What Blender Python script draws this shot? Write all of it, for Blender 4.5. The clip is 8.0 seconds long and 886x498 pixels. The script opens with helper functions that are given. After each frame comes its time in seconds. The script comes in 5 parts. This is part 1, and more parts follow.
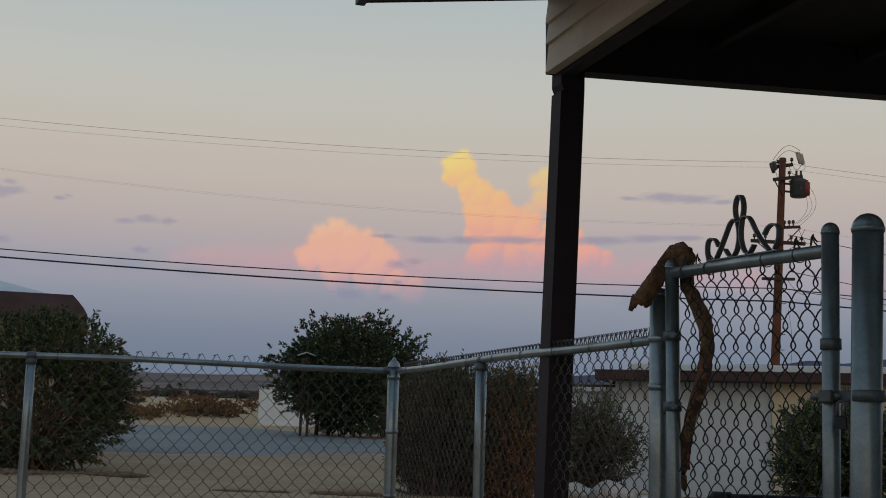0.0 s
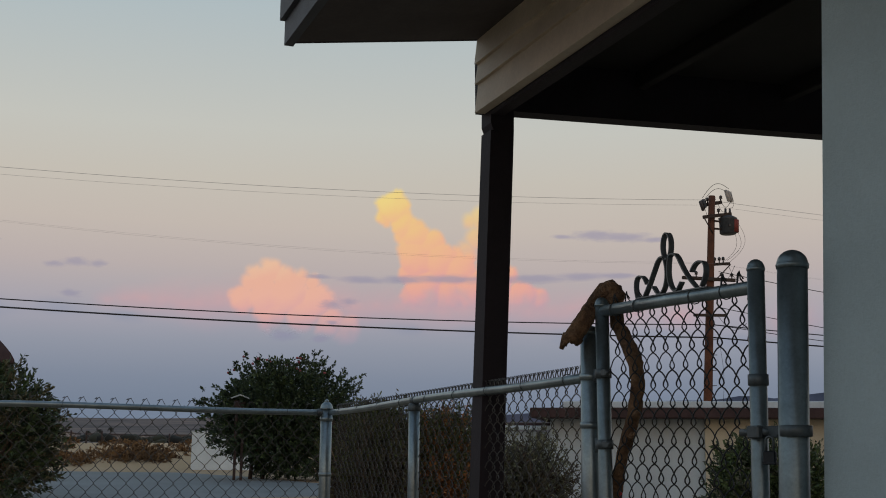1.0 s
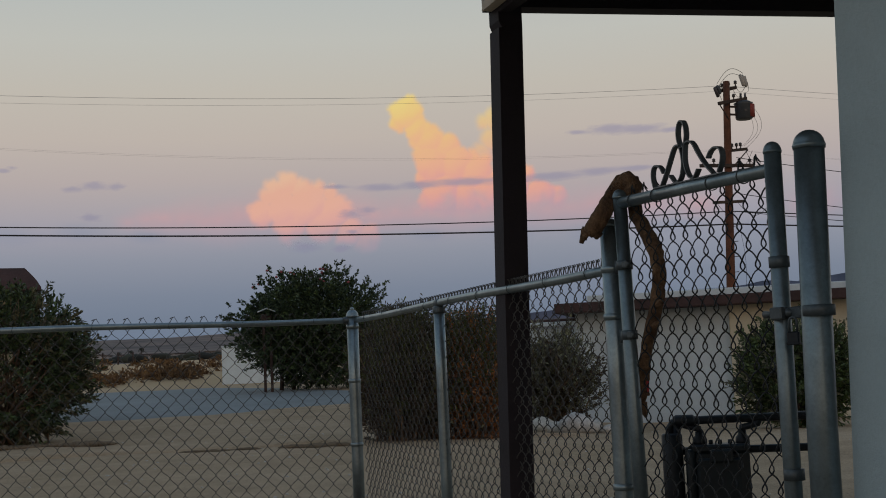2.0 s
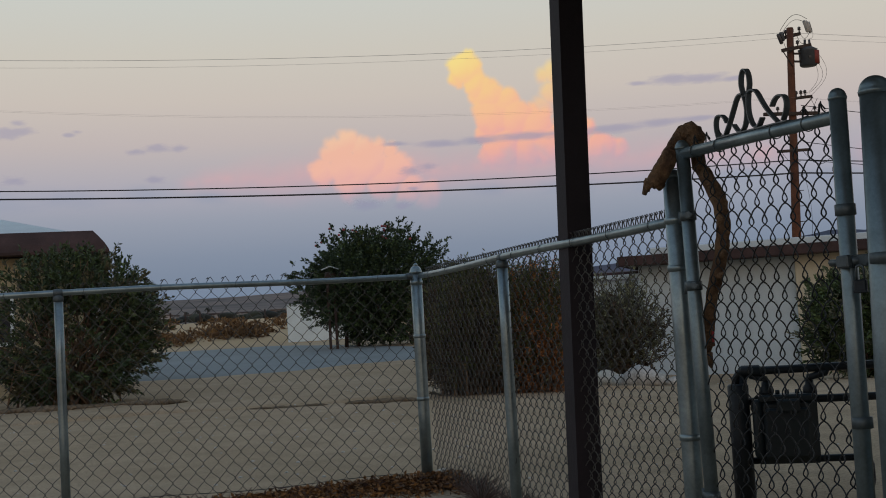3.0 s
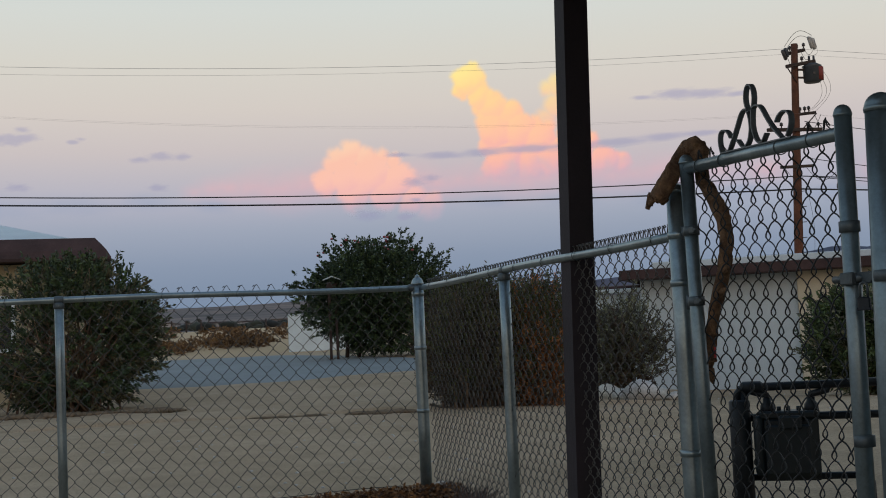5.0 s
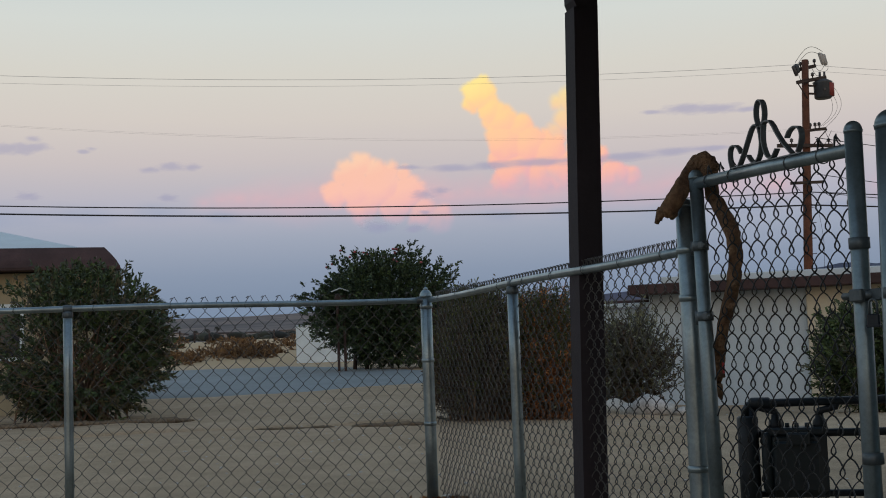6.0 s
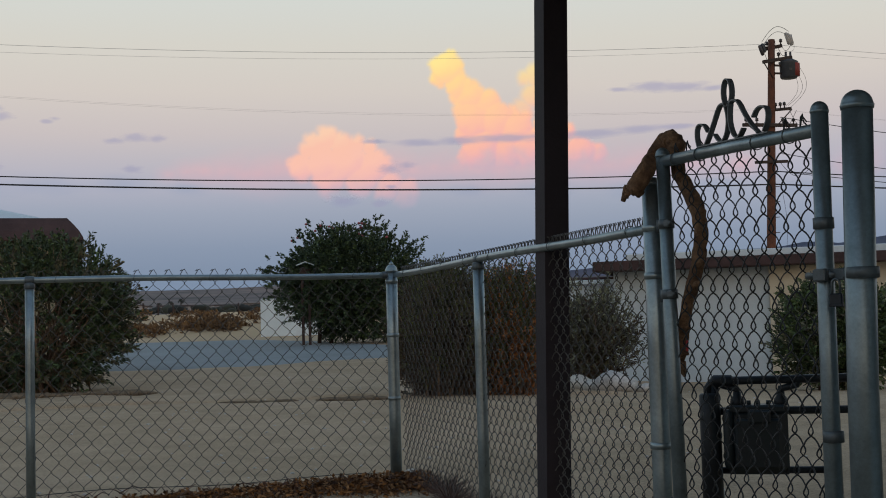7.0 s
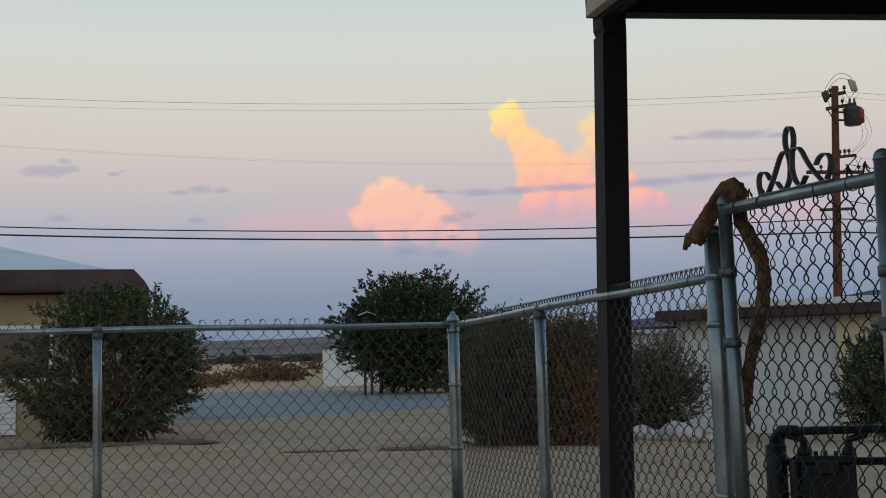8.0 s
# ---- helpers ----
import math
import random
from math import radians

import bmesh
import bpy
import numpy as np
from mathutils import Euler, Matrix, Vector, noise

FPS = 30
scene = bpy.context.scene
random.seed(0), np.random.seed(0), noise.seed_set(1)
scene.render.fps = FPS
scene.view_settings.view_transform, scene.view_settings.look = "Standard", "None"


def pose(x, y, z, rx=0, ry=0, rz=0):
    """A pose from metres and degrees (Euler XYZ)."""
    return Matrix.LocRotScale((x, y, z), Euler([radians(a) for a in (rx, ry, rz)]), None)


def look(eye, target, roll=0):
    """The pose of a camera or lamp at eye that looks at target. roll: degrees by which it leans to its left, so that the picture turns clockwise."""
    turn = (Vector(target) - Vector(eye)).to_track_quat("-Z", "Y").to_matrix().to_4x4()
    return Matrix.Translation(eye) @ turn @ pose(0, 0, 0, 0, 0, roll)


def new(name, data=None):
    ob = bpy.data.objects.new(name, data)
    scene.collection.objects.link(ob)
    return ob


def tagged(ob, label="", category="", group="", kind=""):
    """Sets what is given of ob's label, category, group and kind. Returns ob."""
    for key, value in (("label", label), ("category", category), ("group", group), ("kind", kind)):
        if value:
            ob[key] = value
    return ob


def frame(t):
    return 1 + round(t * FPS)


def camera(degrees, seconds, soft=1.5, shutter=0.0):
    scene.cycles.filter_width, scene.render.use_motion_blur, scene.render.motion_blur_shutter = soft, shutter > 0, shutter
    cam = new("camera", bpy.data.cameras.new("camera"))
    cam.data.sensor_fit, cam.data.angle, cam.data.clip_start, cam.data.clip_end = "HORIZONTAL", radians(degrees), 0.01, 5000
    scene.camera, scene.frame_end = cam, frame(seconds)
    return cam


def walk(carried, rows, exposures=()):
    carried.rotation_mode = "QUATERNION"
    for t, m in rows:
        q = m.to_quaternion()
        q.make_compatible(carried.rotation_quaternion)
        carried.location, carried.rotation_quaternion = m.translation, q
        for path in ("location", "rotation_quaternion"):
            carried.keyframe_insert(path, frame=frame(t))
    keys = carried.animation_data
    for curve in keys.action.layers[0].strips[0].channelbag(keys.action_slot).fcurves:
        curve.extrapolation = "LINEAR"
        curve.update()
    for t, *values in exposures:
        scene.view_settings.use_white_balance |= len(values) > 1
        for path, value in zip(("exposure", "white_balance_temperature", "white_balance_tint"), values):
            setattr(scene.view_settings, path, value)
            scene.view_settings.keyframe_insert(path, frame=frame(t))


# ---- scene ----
cam = camera(39.1, 8.0, soft=1.0)
PATH = [
    (0, (-1.887, -6.955, 0.884), (-1.304, -5.063, 1.164), 1.7),
    (0.5, (-1.872, -6.933, 0.891), (-1.221, -5.071, 1.226), 1.8),
    (1, (-1.87, -6.948, 0.887), (-1.192, -5.098, 1.232), 0.7),
    (1.5, (-1.871, -6.951, 0.882), (-1.215, -5.085, 1.177), -0.9),
    (2, (-1.87, -6.954, 0.882), (-1.215, -5.074, 1.074), -2.6),
    (2.2, (-1.871, -6.96, 0.878), (-1.248, -5.066, 1.038), -3.2),
    (3.3, (-1.883, -6.973, 0.878), (-1.328, -5.056, 0.996), -3.3),
    (3.5, (-1.877, -6.962, 0.88), (-1.305, -5.049, 0.99), -3.2),
    (4, (-1.876, -6.957, 0.88), (-1.307, -5.045, 1.018), -2.9),
    (4.5, (-1.875, -6.954, 0.881), (-1.298, -5.043, 1.009), -2.9),
    (5, (-1.878, -6.961, 0.88), (-1.321, -5.045, 1.025), -2.7),
    (6.5, (-1.877, -6.958, 0.88), (-1.324, -5.044, 1.048), -1.8),
    (7, (-1.877, -6.952, 0.882), (-1.281, -5.047, 1.006), -1.6),
    (7.5, (-1.875, -6.953, 0.883), (-1.282, -5.049, 1.033), -1.7),
    (8, (-1.884, -6.974, 0.879), (-1.382, -5.049, 1.085), -1.6),
]
walk(cam, [(t, look(eye, target, roll)) for t, eye, target, roll in PATH],
     [(0, -0.34, 6780, 12), (0.5, -0.27, 6780, 12), (1.0, -0.28, 6780, 12), (2.0, -0.37, 6780, 12), (2.2, -0.34, 6780, 12), (3.5, -0.06, 6600, 10), (5.0, 0.05, 6500, 10), (8.0, 0.03, 6500, 10)])

# ---- light: clear dusk sky, the sun just set behind the camera ----
def srgb(r, g, b):
    return tuple((c / 255 / 12.92 if c < 10 else ((c / 255 + 0.055) / 1.055) ** 2.4) for c in (r, g, b)) + (1.0,)


world = bpy.data.worlds.new("dusk")
scene.world = world
world.use_nodes = True
wt = world.node_tree
wt.nodes.clear()


def node(tree, kind, **inputs):
    n = tree.nodes.new(kind)
    for key, value in inputs.items():
        n.inputs[key].default_value = value
    return n


def ramp(tree, stops, src, mode="LINEAR"):
    n = tree.nodes.new("ShaderNodeValToRGB")
    n.color_ramp.interpolation = mode
    e = n.color_ramp.elements
    while len(e) < len(stops):
        e.new(0.5)
    for el, (p, c) in zip(e, stops):
        el.position, el.color = p, c
    tree.links.new(src, n.inputs[0])
    return n.outputs[0]


# sky colour by elevation (sine of the angle) and by side: pink anti-twilight arch in the east, warm glow in the west
coord = wt.nodes.new("ShaderNodeTexCoord")
split = wt.nodes.new("ShaderNodeSeparateXYZ")
wt.links.new(coord.outputs["Generated"], split.inputs[0])
east = ramp(wt, [
    (0.0, srgb(112, 122, 146)), (0.035, srgb(120, 137, 160)), (0.067, srgb(136, 149, 170)), (0.095, srgb(156, 164, 181)),
    (0.118, srgb(176, 176, 190)), (0.155, srgb(199, 190, 190)), (0.187, srgb(209, 201, 194)),
    (0.223, srgb(211, 208, 199)), (0.262, srgb(209, 213, 208)), (0.375, srgb(182, 203, 213)),
    (0.55, srgb(152, 174, 192)), (1.0, srgb(112, 138, 166))], split.outputs["Z"])
west = ramp(wt, [
    (0.0, srgb(206, 170, 142)), (0.08, srgb(222, 192, 160)), (0.2, srgb(218, 208, 192)),
    (0.45, srgb(172, 186, 200)), (1.0, srgb(108, 134, 166))], split.outputs["Z"])
side = node(wt, "ShaderNodeMapRange")
side.inputs["From Min"].default_value, side.inputs["From Max"].default_value = 0.15, -0.95
wt.links.new(split.outputs["Y"], side.inputs["Value"])
mix = wt.nodes.new("ShaderNodeMix")
mix.data_type = "RGBA"
wt.links.new(side.outputs[0], mix.inputs[0])
wt.links.new(east, mix.inputs[6])
wt.links.new(west, mix.inputs[7])
bg = node(wt, "ShaderNodeBackground", Strength=1.0)
wt.links.new(mix.outputs[2], bg.inputs[0])
wo = wt.nodes.new("ShaderNodeOutputWorld")
wt.links.new(bg.outputs[0], wo.inputs[0])

glow = new("west_afterglow", bpy.data.lights.new("west_afterglow", "SUN"))
glow.data.energy, glow.data.angle, glow.data.color = 0.15, radians(50), (1.0, 0.78, 0.58)
glow.matrix_world = look((0, -40, 16), (3, 0, 0))


# ---- materials ----
def material(name, colour, rough=0.8, metal=0.0, vary=0.25, scale=4.0, fine=40.0, bump=0.3, bump_size=0.01, colour2=None, spec=0.5, island=0.0, obj=0.0):
    m = bpy.data.materials.new(name)
    m.use_nodes = True
    t = m.node_tree
    b = t.nodes["Principled BSDF"]
    tc = t.nodes.new("ShaderNodeTexCoord")
    n1 = node(t, "ShaderNodeTexNoise", Scale=scale, Detail=5.0, Roughness=0.6)
    n2 = node(t, "ShaderNodeTexNoise", Scale=fine, Detail=6.0, Roughness=0.7)
    t.links.new(tc.outputs["Object"], n1.inputs["Vector"])
    t.links.new(tc.outputs["Object"], n2.inputs["Vector"])
    c = Vector(colour[:3])
    c2 = Vector(colour2[:3]) if colour2 else c * (1 - vary)
    big = ramp(t, [(0.3, (*c2, 1)), (0.7, (*(c if colour2 else c * (1 + vary * 0.5)), 1))], n1.outputs[0])
    small = ramp(t, [(0.3, (1 - vary * 0.8,) * 3 + (1,)), (0.7, (1.0, 1.0, 1.0, 1))], n2.outputs[0])
    mul = t.nodes.new("ShaderNodeMix")
    mul.data_type, mul.blend_type = "RGBA", "MULTIPLY"
    mul.inputs[0].default_value = 1.0
    t.links.new(big, mul.inputs[6])
    t.links.new(small, mul.inputs[7])
    out = mul.outputs[2]
    for amount, kind, socket in ((island, "ShaderNodeNewGeometry", "Random Per Island"), (obj, "ShaderNodeObjectInfo", "Random")):
        if amount:
            g = t.nodes.new(kind)
            r = ramp(t, [(0.0, (1 - amount, 1 - amount, 1 - amount * 0.7, 1)), (1.0, (1 + amount, 1 + amount * 0.9, 1 + amount * 0.5, 1))], g.outputs[socket])
            k = t.nodes.new("ShaderNodeMix")
            k.data_type, k.blend_type = "RGBA", "MULTIPLY"
            k.inputs[0].default_value = 1.0
            t.links.new(out, k.inputs[6])
            t.links.new(r, k.inputs[7])
            out = k.outputs[2]
    t.links.new(out, b.inputs["Base Color"])
    b.inputs["Roughness"].default_value, b.inputs["Metallic"].default_value = rough, metal
    b.inputs["Specular IOR Level"].default_value = spec
    if bump:
        bp = node(t, "ShaderNodeBump", Strength=bump, Distance=bump_size)
        t.links.new(n2.outputs[0], bp.inputs["Height"])
        t.links.new(bp.outputs[0], b.inputs["Normal"])
    return m


GALV = material("galvanised_steel", (0.29, 0.36, 0.392), 0.34, 0.75, 0.3, 9, 90, 0.1, 0.001)
# darker copy of the steel: the reflected west sky is toned down in its colour
GALV_DARKENED = material("darkened_steel", (0.205, 0.265, 0.295), 0.38, 0.7, 0.3, 9, 90, 0.1, 0.001)
# one wire in two tones: silhouette against the sky put into the darker
WIRE = material("galvanised_wire_darkened", (0.035, 0.04, 0.045), 0.6, 0.3, 0.3, 6, 60, 0.0)
WIRE_FAR = material("galvanised_wire_paler", (0.105, 0.10, 0.094), 0.65, 0.2, 0.3, 6, 60, 0.0)
CAST = material("cast_fitting", (0.11, 0.135, 0.15), 0.5, 0.6, 0.3, 20, 120, 0.2, 0.001)
IRON = material("painted_wrought_iron", (0.135, 0.155, 0.17), 0.45, 0.3, 0.3, 20, 120, 0.15, 0.001)
DARKWOOD = material("dark_brown_painted_wood", (0.020, 0.0132, 0.0205), 0.75, 0.0, 0.35, 5, 60, 0.35, 0.004)
SIDING = material("beige_painted_siding", (0.68, 0.57, 0.44), 0.6, 0.0, 0.18, 3, 70, 0.15, 0.002)
SOFFIT = material("brown_soffit_paint", (0.10, 0.083, 0.082), 0.8, 0.0, 0.3, 3, 50, 0.2, 0.002)
FASCIA = material("weathered_blue_grey_trim", (0.07, 0.08, 0.10), 0.6, 0.0, 0.3, 5, 60, 0.3, 0.003)
# the shade under the porch roof is put into this near-black
CEILING = material("shaded_porch_ceiling", (0.016, 0.014, 0.014), 0.9, 0.0, 0.3, 3, 40, 0.2, 0.002)
STUCCO = material("white_painted_stucco", (0.44, 0.55, 0.59), 0.85, 0.0, 0.12, 2.0, 110, 0.5, 0.006)
DRIFT = material("weathered_driftwood", (0.42, 0.245, 0.13), 0.9, 0.0, 0.6, 22, 80, 1.0, 0.02, colour2=(0.11, 0.058, 0.036))
POLE = material("creosote_pole_wood", (0.17, 0.062, 0.032), 0.85, 0.0, 0.5, 2.5, 30, 0.5, 0.01)
ARM = material("crossarm_wood", (0.07, 0.045, 0.035), 0.85, 0.0, 0.4, 3, 30, 0.3, 0.01)
PORCELAIN = material("insulator_glaze", (0.06, 0.05, 0.05), 0.35, 0.0, 0.3, 8, 60, 0.0)
TANK = material("grey_transformer_paint", (0.075, 0.08, 0.088), 0.5, 0.2, 0.3, 5, 50, 0.1)
RUST = material("rust_red_panel", (0.30, 0.05, 0.035), 0.7, 0.0, 0.3, 5, 50, 0.1)
CABLE = material("black_cable", (0.02, 0.02, 0.022), 0.7, 0.0, 0.1, 3, 40, 0.0)
CONDUCTOR = material("thin_conductor", (0.30, 0.30, 0.31), 0.6, 0.3, 0.1, 3, 40, 0.0)
METER = material("dark_green_meter_paint", (0.006, 0.015, 0.021), 0.5, 0.1, 0.3, 10, 90, 0.1, 0.002)
PIPE = material("dark_pipe_paint", (0.014, 0.02, 0.028), 0.5, 0.3, 0.3, 10, 90, 0.15, 0.002)
BARK = material("shrub_stems", (0.22, 0.15, 0.105), 0.9, 0.0, 0.4, 6, 60, 0.4, 0.006, island=0.3)
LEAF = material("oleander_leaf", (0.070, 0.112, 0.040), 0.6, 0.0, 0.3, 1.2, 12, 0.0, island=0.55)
LEAF_DARK = material("tree_leaf_and_bush_shade", (0.050, 0.084, 0.040), 0.6, 0.0, 0.3, 0.8, 12, 0.0, island=0.5)
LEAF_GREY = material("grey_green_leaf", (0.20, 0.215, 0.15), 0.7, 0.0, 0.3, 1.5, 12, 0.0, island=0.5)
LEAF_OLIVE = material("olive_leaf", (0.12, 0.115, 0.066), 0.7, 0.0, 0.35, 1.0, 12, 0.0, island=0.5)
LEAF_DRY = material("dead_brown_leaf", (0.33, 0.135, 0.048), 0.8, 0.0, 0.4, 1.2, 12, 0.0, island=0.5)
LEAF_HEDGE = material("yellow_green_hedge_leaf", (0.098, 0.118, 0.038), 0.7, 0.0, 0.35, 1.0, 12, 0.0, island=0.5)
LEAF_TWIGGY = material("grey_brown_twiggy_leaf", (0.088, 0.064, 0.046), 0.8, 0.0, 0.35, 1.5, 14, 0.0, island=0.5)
FLOWER = material("pink_blossom", (0.45, 0.12, 0.14), 0.7, 0.0, 0.3, 5, 30, 0.0)
SHADED_SOIL = material("shaded_soil", (0.235, 0.175, 0.12), 0.95, 0.0, 0.35, 3, 40, 0.6, 0.01, spec=0.1)
LITTER = material("dry_leaf_litter", (0.26, 0.135, 0.058), 0.85, 0.0, 0.5, 6, 40, 0.0, island=0.7)
TWIG = material("grey_dry_twig", (0.155, 0.105, 0.092), 0.9, 0.0, 0.4, 8, 60, 0.2)
ROCK = material("pale_quartz_rock", (0.70, 0.68, 0.64), 0.9, 0.0, 0.35, 5, 40, 0.7, 0.02, obj=0.12)
CONCRETE = material("worn_concrete", (0.36, 0.28, 0.20), 0.9, 0.0, 0.25, 2.2, 60, 0.4, 0.004)
ASPHALT = material("pale_grey_gravel", (0.235, 0.268, 0.28), 0.9, 0.0, 0.22, 0.25, 9, 0.4, 0.02)
SHED = material("white_shed_paint", (0.76, 0.84, 0.88), 0.6, 0.0, 0.12, 1.2, 20, 0.1)
WALL_SHADED = material("shaded_stucco_wall", (0.60, 0.68, 0.74), 0.9, 0.0, 0.14, 0.7, 45, 0.4, 0.008)
WALL_LIT = material("lit_stucco_wall", (0.66, 0.60, 0.47), 0.9, 0.0, 0.14, 0.7, 45, 0.4, 0.008)
ROOFWHITE = material("white_roof_coating", (0.66, 0.74, 0.79), 0.7, 0.0, 0.12, 0.9, 25, 0.2, 0.005)
ROOFBROWN = material("brown_shingle_fascia", (0.078, 0.043, 0.042), 0.85, 0.0, 0.4, 2.0, 30, 0.5, 0.01)
TANWALL = material("tan_block_wall", (0.42, 0.36, 0.24), 0.9, 0.0, 0.2, 0.9, 30, 0.4, 0.008)
BROWNPOST = material("brown_stained_post", (0.06, 0.035, 0.03), 0.85, 0.0, 0.3, 4, 40, 0.3)
SCRUB = material("dry_scrub", (0.23, 0.135, 0.065), 0.95, 0.0, 0.5, 0.3, 3, 0.0, island=0.5)
FARGREEN = material("far_tree", (0.045, 0.05, 0.04), 0.95, 0.0, 0.3, 0.1, 1.0, 0.0, island=0.4)
FARWALL = material("far_house_wall", (0.50, 0.47, 0.45), 0.9, 0.0, 0.3, 0.1, 1.0, 0.0, obj=0.3)
FARROOF = material("far_house_roof", (0.15, 0.12, 0.11), 0.9, 0.0, 0.3, 0.1, 1.0, 0.0, obj=0.3)
# distance haze is put into this pale bluish mountain colour
MOUNTAIN = material("hazy_mountain", (0.19, 0.205, 0.27), 1.0, 0.0, 0.25, 0.004, 0.03, 0.0, spec=0.0)
REDTAG = material("red_cloth_tag", (0.35, 0.03, 0.03), 0.8, 0.0, 0.1, 10, 50, 0.0)
GLASS = material("dusk_window_glass", (0.03, 0.035, 0.045), 0.08, 0.0, 0.1, 2, 10, 0.0)


def sand_material():
    m = bpy.data.materials.new("desert_sand")
    m.use_nodes = True
    t = m.node_tree
    b = t.nodes["Principled BSDF"]
    tc = t.nodes.new("ShaderNodeTexCoord")
    layers = []
    for sc, det in ((0.35, 4.0), (2.6, 6.0), (45.0, 5.0), (0.02, 6.0), (0.0035, 8.0)):
        n = node(t, "ShaderNodeTexNoise", Scale=sc, Detail=det, Roughness=0.65)
        t.links.new(tc.outputs["Object"], n.inputs["Vector"])
        layers.append(n.outputs[0])
    near = ramp(t, [(0.32, (0.36, 0.268, 0.174, 1)), (0.55, (0.432, 0.328, 0.224, 1)), (0.75, (0.49, 0.38, 0.27, 1))], layers[0])
    med = ramp(t, [(0.3, (0.78, 0.78, 0.78, 1)), (0.6, (1.05, 1.04, 1.03, 1))], layers[1])
    grain = ramp(t, [(0.32, (0.6, 0.58, 0.56, 1)), (0.5, (1.0, 1.0, 1.0, 1)), (0.72, (1.15, 1.13, 1.1, 1))], layers[2])
    bank = ramp(t, [(0.35, (0.42, 0.29, 0.165, 1)), (0.6, (0.54, 0.40, 0.25, 1))], layers[3])
    far = ramp(t, [(0.35, (0.075, 0.067, 0.07, 1)), (0.5, (0.15, 0.13, 0.125, 1)), (0.66, (0.29, 0.215, 0.18, 1))], layers[4])
    sep = t.nodes.new("ShaderNodeSeparateXYZ")
    t.links.new(tc.outputs["Object"], sep.inputs[0])

    def mixed(fac, a, c, mode="MIX"):
        k = t.nodes.new("ShaderNodeMix")
        k.data_type, k.blend_type = "RGBA", mode
        if fac is None:
            k.inputs[0].default_value = 1.0
        else:
            t.links.new(fac, k.inputs[0])
        t.links.new(a, k.inputs[6])
        t.links.new(c, k.inputs[7])
        return k.outputs[2]

    def upto(a, c):
        r = node(t, "ShaderNodeMapRange")
        r.inputs["From Min"].default_value, r.inputs["From Max"].default_value = a, c
        t.links.new(sep.outputs["Y"], r.inputs["Value"])
        return r.outputs[0]

    col = mixed(None, mixed(None, near, med, "MULTIPLY"), grain, "MULTIPLY")
    col = mixed(upto(38, 52), col, bank)
    col = mixed(upto(110, 260), col, far)
    t.links.new(col, b.inputs["Base Color"])
    b.inputs["Roughness"].default_value, b.inputs["Specular IOR Level"].default_value = 0.95, 0.2
    add = t.nodes.new("ShaderNodeMath")
    t.links.new(layers[1], add.inputs[0])
    t.links.new(layers[2], add.inputs[1])
    bp = node(t, "ShaderNodeBump", Strength=0.5, Distance=0.02)
    t.links.new(add.outputs[0], bp.inputs["Height"])
    t.links.new(bp.outputs[0], b.inputs["Normal"])
    return m


SAND = sand_material()


def cloud_material(name, low, high, z0, z1, billow_shade, top=0.95):
    """Backdrop cloud: glows by itself, sunset light and shade put into its colour, thinned by its density."""
    m = bpy.data.materials.new(name)
    m.use_nodes = True
    t = m.node_tree
    t.nodes.clear()
    tc = t.nodes.new("ShaderNodeTexCoord")
    sep = t.nodes.new("ShaderNodeSeparateXYZ")
    t.links.new(tc.outputs["Object"], sep.inputs[0])
    n = node(t, "ShaderNodeTexNoise", Scale=0.009, Detail=7.0, Roughness=0.62)
    t.links.new(tc.outputs["Object"], n.inputs["Vector"])
    r = node(t, "ShaderNodeMapRange")
    r.inputs["From Min"].default_value, r.inputs["From Max"].default_value = z0, z1
    t.links.new(sep.outputs["Z"], r.inputs["Value"])
    wob = node(t, "ShaderNodeMath")
    wob.operation = "MULTIPLY_ADD"
    wob.inputs[1].default_value = billow_shade
    t.links.new(n.outputs[0], wob.inputs[0])
    t.links.new(r.outputs[0], wob.inputs[2])
    sub = node(t, "ShaderNodeMath")
    sub.operation = "SUBTRACT"
    sub.inputs[1].default_value = billow_shade * 0.5
    t.links.new(wob.outputs[0], sub.inputs[0])
    puffs = t.nodes.new("ShaderNodeAttribute")
    puffs.attribute_name = "billow_shade"
    lit = node(t, "ShaderNodeMath")
    lit.operation = "MULTIPLY_ADD"
    lit.inputs[1].default_value = 0.24
    t.links.new(puffs.outputs["Fac"], lit.inputs[0])
    t.links.new(sub.outputs[0], lit.inputs[2])
    sub = node(t, "ShaderNodeMath")
    sub.operation = "SUBTRACT"
    sub.inputs[1].default_value = 0.12
    t.links.new(lit.outputs[0], sub.inputs[0])
    steps = [(i / (len(low + high) - 1), c) for i, c in enumerate(low + high)]
    col = ramp(t, steps, sub.outputs[0])
    em = node(t, "ShaderNodeEmission", Strength=1.0)
    t.links.new(col, em.inputs[0])
    tr = t.nodes.new("ShaderNodeBsdfTransparent")
    at = t.nodes.new("ShaderNodeAttribute")
    at.attribute_name = "thickness"
    mx = t.nodes.new("ShaderNodeMixShader")
    t.links.new(at.outputs["Fac"], mx.inputs[0])
    t.links.new(tr.outputs[0], mx.inputs[1])
    t.links.new(em.outputs[0], mx.inputs[2])
    o = t.nodes.new("ShaderNodeOutputMaterial")
    t.links.new(mx.outputs[0], o.inputs[0])
    return m


